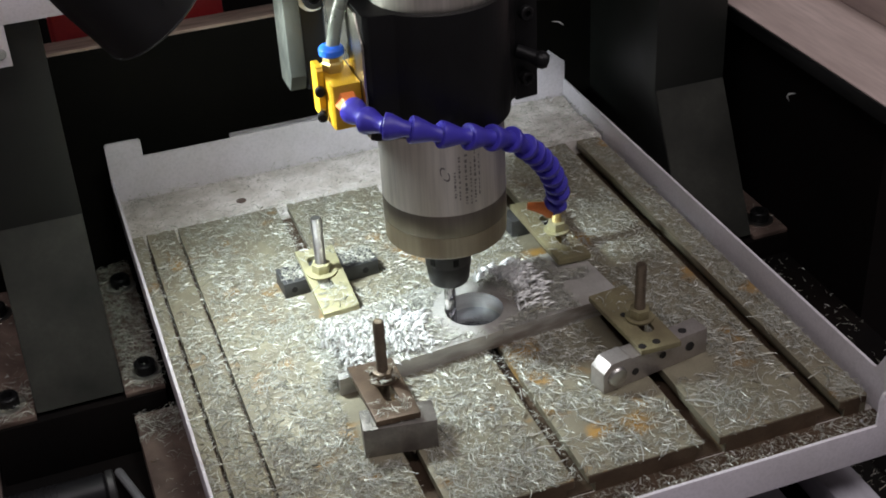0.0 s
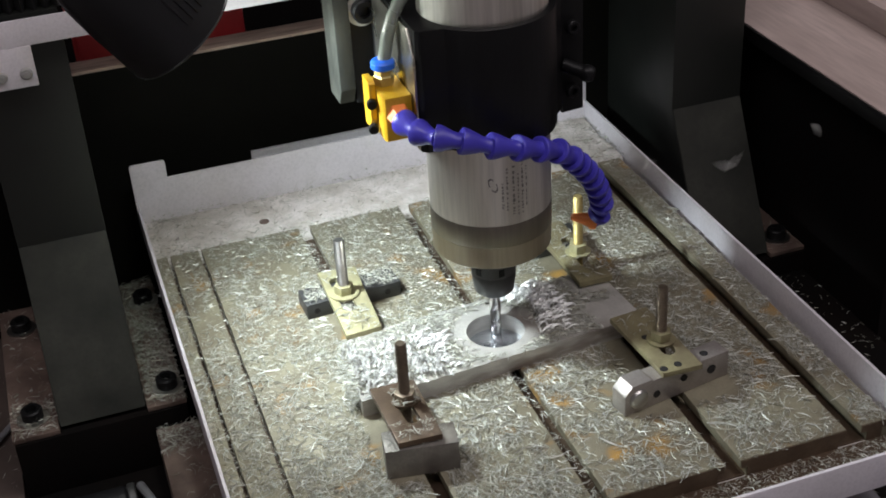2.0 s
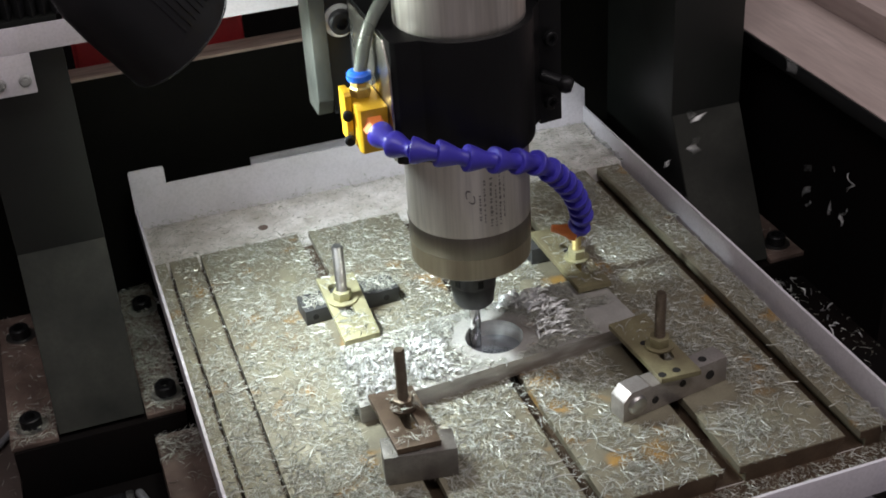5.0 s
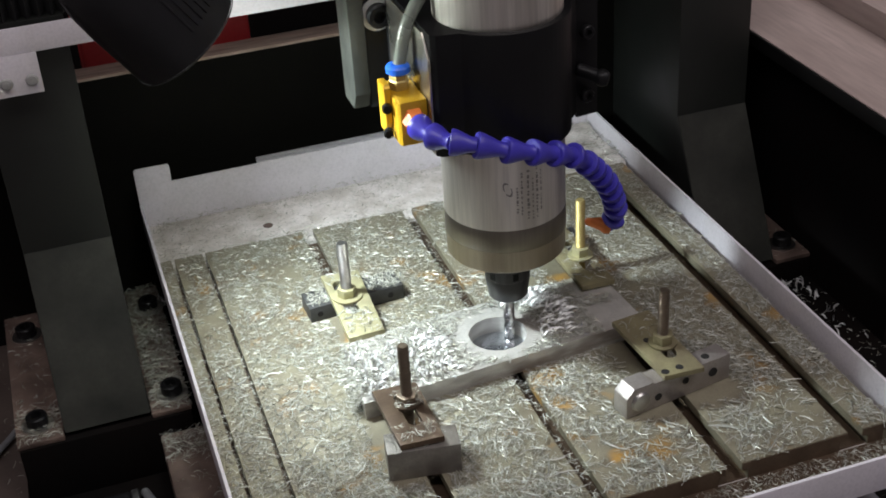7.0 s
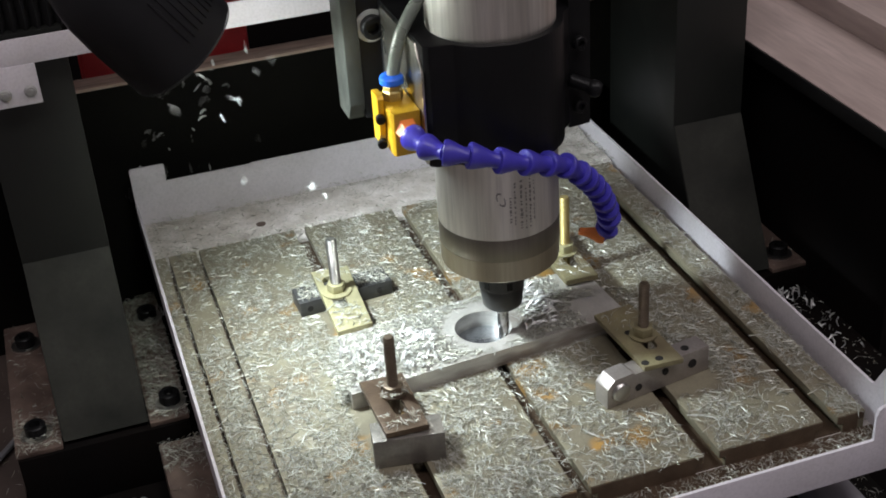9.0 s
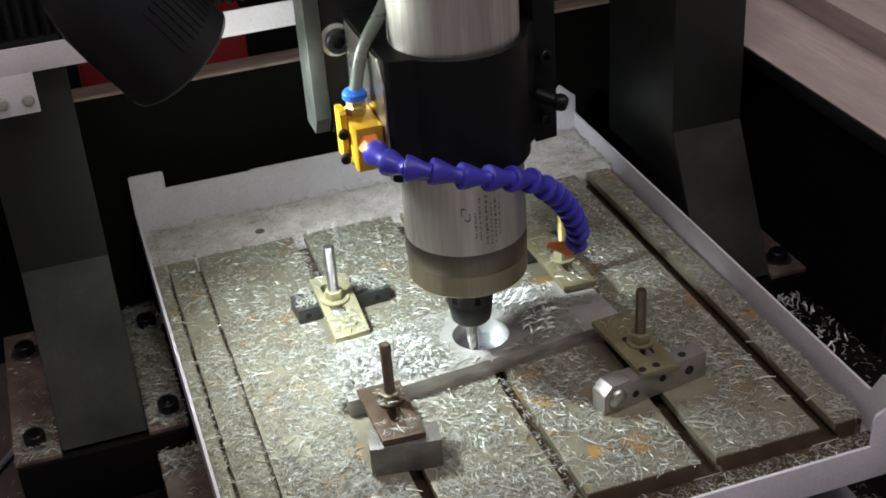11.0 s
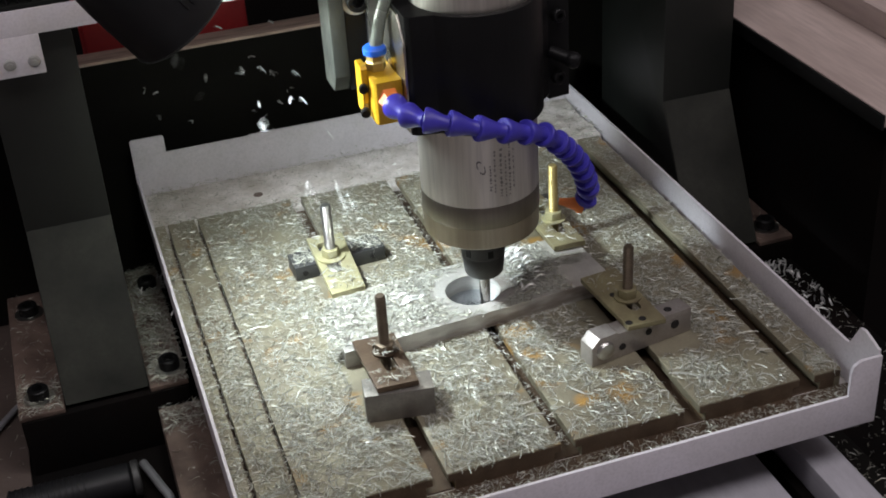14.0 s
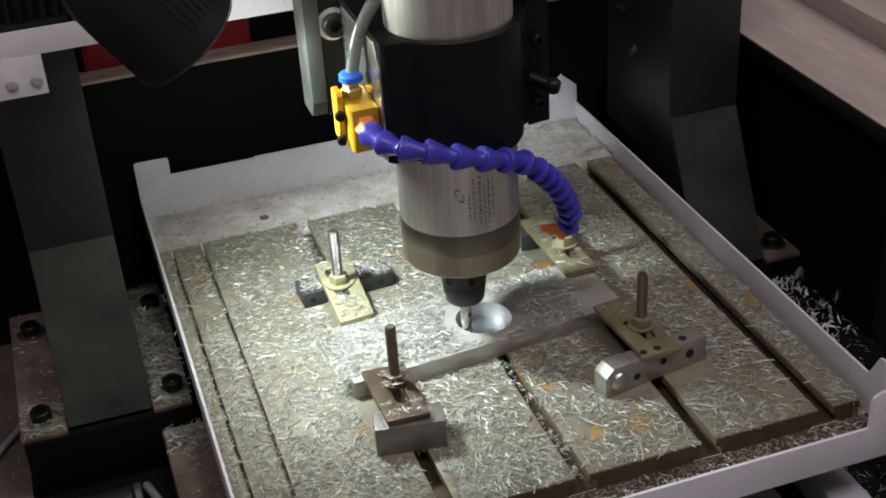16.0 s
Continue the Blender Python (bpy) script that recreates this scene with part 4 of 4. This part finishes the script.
    for s in SLOTS:
        q = np.concatenate([q, area(300 if s < 50 else 30, s - 2, s + 2, -104 if s == -83.2 else Y0, Y1, -9 if s > 50 else -4)])
    ON_TABLE.append(ribbons("tray_chips", q, (0, 20, -14), "aluminium chips in the tray and its slots", 6, np.full(len(q), 3.6)))
    # on the straps and the block tops
    r = np.concatenate([area(150, -111, -97, 86, 106, 12.5), area(260, -66, -43, 89, 108, 12.5), area(60, -99, -76, -101, -86, 26.2), area(90, -93, -76, -70, -52, 26.5), area(130, -96, -73, 34, 62, 17.0), area(60, -93, -82, 62, 70, 13.5),
                        area(40, -94, -70, 100, 113, 17.0), area(170, 75, 96, 26, 100, 18.8), area(60, -108, -65, -105, -86, 21.5), area(25, 72, 100, -60, -36, 24.2)])
    ON_TABLE.append(ribbons("clamp_chips", r, (0, 0, 14), "aluminium chips caught on the clamps", 7, np.full(len(r), 5.2)))


table_chips()


def heap():
    """A mound of pale dust swept into the tray's rear corner."""
    bm = B()
    n = 34
    grid = {}
    for i in range(n + 1):
        for j in range(n + 1):
            u, v = i / n, j / n
            edge = min(1.0, u * 3.0) ** 0.8 if j else 0.0
            rise = 12.5 + 2.2 * noise.noise(Vector((u * 5, v * 4, 1.3))) + 1.0 * noise.noise(Vector((u * 19, v * 15, 5))) + 5 * max(0.0, v - 0.75) * (1 + noise.noise(Vector((u * 6, 2, 8))))
            grid[i, j] = bm.verts.new((64 + 138 * u, 215 + 85 * v, -14.1 + edge * rise))
    for i in range(n):
        for j in range(n):
            bm.faces.new((grid[i, j], grid[i + 1, j], grid[i + 1, j + 1], grid[i, j + 1]))
    ob = single("dust_heap", bm, "dust", "pale dust and chips swept into the tray's corner", "dust heap", kind="stuff")
    ON_TABLE.append(ob)


heap()


def noise_row(p):
    return np.array([0.5 + noise.noise(Vector((a * 0.05, b * 0.05, 2.2))) for a, b in p[:, :2]])


def frame_chips():
    rng = np.random.default_rng(23)

    def area(n, x0, x1, y0, y1, z):
        return np.stack([rng.uniform(x0, x1, n), rng.uniform(y0, y1, n), np.full(n, z)], 1)
    heap_l = area(2600, -234, -205, 116, 294, -75)
    heap_l[:, 2] += rng.uniform(0, 1, len(heap_l)) * 7 * np.clip(noise_row(heap_l), 0, 1)
    p = np.concatenate([area(150, -333, -300, 116, 294, -75), area(330, -332, -301, 114, 156, -74), heap_l, area(420, 206, 334, 116, 294, -75)])
    p = p[(np.abs(p[:, 0]) > 301) | (np.abs(p[:, 0]) < 233)]
    ribbons("flange_chips", p, (0, 200, -75), "aluminium chips heaped on the column flanges", 31, np.full(len(p), 5.0))
    p = np.concatenate([area(160, -230, -198, -200, 90, -90), area(350, -232, -200, 70, 105, -89), area(500, 198, 230, -300, 104, -90), area(560, 238, 328, -300, 108, -96), area(260, -500, -338, 60, 336, -126.4)])
    ribbons("base_chips", p, (0, -50, -130), "aluminium chips on the rails and side deck", 32, np.full(len(p), 4.5))


frame_chips()


# ---- flying chips ----
GRAVITY = Vector((0, 0, -9.81))


def throw(p, q, air):
    """The speed at p of a chip that reaches q after air seconds."""
    return (q - p) / air - GRAVITY * air / 2


def landing(turn, rng):
    """Where a chip flung at an angle (degrees from x) strikes first, in how long, and where it comes to rest."""
    if turn < 32:
        y = rng.uniform(0.012, 0.112)
        return [(Vector((0.3295, y, rng.uniform(-0.03, 0.09))), rng.uniform(0.2, 0.27)), (Vector((rng.uniform(0.285, 0.325), min(y, 0.104), -0.0935)), rng.uniform(0.2, 0.26))]
    if turn < 56:
        y = rng.uniform(0.19, 0.29)
        return [(Vector((0.231, y, rng.uniform(0.075, 0.165))), rng.uniform(0.2, 0.26)), (Vector((rng.uniform(0.222, 0.229), y + rng.uniform(-0.01, 0.004), -0.0735)), rng.uniform(0.24, 0.29))]
    if turn < 140:
        x = 0.35 / math.tan(math.radians(turn)) + rng.uniform(-0.05, 0.05)
        x = max(-0.165, min(x, 0.215))
        return [(Vector((x, 0.3555, rng.uniform(0.015, 0.096))), rng.uniform(0.27, 0.33)), (Vector((x + rng.uniform(-0.03, 0.03), rng.uniform(0.344, 0.352), -0.1285)), rng.uniform(0.22, 0.27))]
    if turn < 158:
        y = rng.uniform(0.19, 0.29)
        return [(Vector((-0.231, y, rng.uniform(0.06, 0.15))), rng.uniform(0.22, 0.29)), (Vector((rng.uniform(-0.229, -0.213), y + rng.uniform(-0.02, 0.0), -0.0735)), rng.uniform(0.24, 0.29))]
    return [(Vector((rng.uniform(-0.48, -0.345), rng.uniform(0.0, 0.1), -0.125)), rng.uniform(0.33, 0.43))]


def flying():
    """Chips thrown from the cutter: the spray turns with the cut, from the side deck past the back panel to the other side."""
    rng = random.Random(8)
    made = []
    # seconds into a round, angle of the spray, chips thrown until the next row
    sweep = [(1.7, -28, 6), (2.02, -8, 5), (2.22, 8, 6), (2.48, 30, 8), (2.76, 58, 2), (2.95, 84, 2), (3.14, 100, 10), (3.38, 118, 12), (3.64, 138, 4), (3.84, 158, 4), (4.1, 180, 0)]
    for round_ in range(-2, 6):
        for (t_a, a_a, count), (t_b, a_b, _) in zip(sweep, sweep[1:]):
            for k in range(count):
                f = rng.random()
                t0 = round_ * PERIOD + t_a + (t_b - t_a) * f
                turn = a_a + (a_b - a_a) * f + rng.uniform(-12, 12)
                size, wide, bow, far = rng.uniform(6.0, 11.5), rng.uniform(0.7, 1.7), rng.uniform(1.5, 4.5), rng.uniform(0.036, 0.056)
                hops = landing(turn, rng)
                spin = [rng.uniform(-160, 160) for _ in range(3)]
                if t0 < -0.3 or t0 > 15.85:
                    continue
                bm = B()
                spray = 90 < turn < 150
                for limb in range(3 if spray else 1 + (k % 3 == 0)):
                    yaw = rng.uniform(0.0, 6.28) if spray else rng.uniform(0.7, 2.2) * limb
                    ox, oy, oz = (-rng.uniform(0, 62), rng.uniform(-9, 9), rng.uniform(0, 2.5)) if spray and limb else (0, 0, 0)
                    c, d, span = math.cos(yaw), math.sin(yaw), size * rng.uniform(0.5, 0.8) if spray else size
                    tip = rng.uniform(-0.25, 0.25) if spray else 0.0
                    vs = []
                    for i in range(6):
                        u = i / 5
                        w = wide / 2 * (1.15 - 0.9 * u)
                        x, z = u * span, bow * math.sin(u * 2.6) + abs(tip) * u * span
                        vs.append([bm.verts.new((ox + x * c - y * d, oy + x * d + y * c, oz + z + y * u * 1.6 + h)) for y in (-w, w) for h in (0, 0.2)])
                    for p, q in zip(vs, vs[1:]):
                        for i, j in ((0, 1), (1, 3), (3, 2), (2, 0)):
                            bm.faces.new((p[i], p[j], q[j], q[i]))
                    bm.faces.new([vs[0][i] for i in (0, 1, 3, 2)])
                    bm.faces.new([vs[-1][i] for i in (0, 2, 3, 1)])
                bmesh.ops.recalc_face_normals(bm, faces=bm.faces)
                if spray:
                    ob = single("chip_spray", bm, "bright_chip", "spray of bright aluminium chips flung from the cutter", "metal chips", kind="stuff")
                    spin = [rng.uniform(-80, 80), rng.uniform(-70, 70), rng.uniform(-25, 25)]
                else:
                    ob = single("flying_chip", bm, "bright_chip", "bright aluminium chip flung from the cutter", "metal chip", "flying chips")
                a = math.radians(turn)
                start = Vector((far * math.cos(a), min(far * math.sin(a), 0.034), 0.0134))
                if spray:
                    start = Vector((rng.uniform(-0.076, -0.070), rng.uniform(-0.02, 0.028), 0.0134))
                if Vector(start[:2]).length < 0.036:
                    start.x = math.copysign(0.036, start.x)
                made.append((ob, t0, start, hops, spin))
    return made


FLYING = flying()


# ---- what moves ----
def turned(f, back):
    """How far a chip has tumbled at the share f of its flight; a spray tips over and settles flat again."""
    return math.sin(math.pi * f) if back else 1.8 * f


def motions():
    steps = [i * 0.1 for i in range(161)]
    for ob in ON_TABLE:
        b = ob.location.copy()
        walk(ob, [(t, pose(b.x, b.y + table_y(t), b.z)) for t in steps])
    b = HEAD.location.copy()
    walk(HEAD, [(t, pose(b.x + head_x(t), b.y, b.z)) for t in steps])
    for ob, t0, start, hops, spin in FLYING:
        # each chip rides on the plate until the cutter flings it
        rows = []
        if t0 > 0.05:
            rows = [(t, pose(start.x, start.y + table_y(t) - table_y(t0), start.z)) for t in steps[::2] if t < t0 - 0.03]
        begin, p = t0, start
        whole = sum(air for _, air in hops)
        back = ob.name.startswith("chip_spray")
        for q, air in hops:
            v = throw(p, q, air)
            for i in range(7):
                u = air * i / 6
                t = begin + u
                if 0 <= t <= 16.0 and (not rows or t > rows[-1][0] + 0.015):
                    at = p + v * u + GRAVITY * u * u / 2
                    rows.append((t, pose(*at, *(a * turned((t - t0) / whole, back) for a in spin))))
            begin, p = begin + air, q
        if not rows:
            rows.append((0.0, pose(*p, *(a * turned(1.0, back) for a in spin))))
        if rows[0][0] > 0:
            rows.insert(0, (0.0, rows[0][1]))
        if rows[-1][0] < 15.9:
            rows.append((16.0, rows[-1][1]))
        walk(ob, rows)


motions()
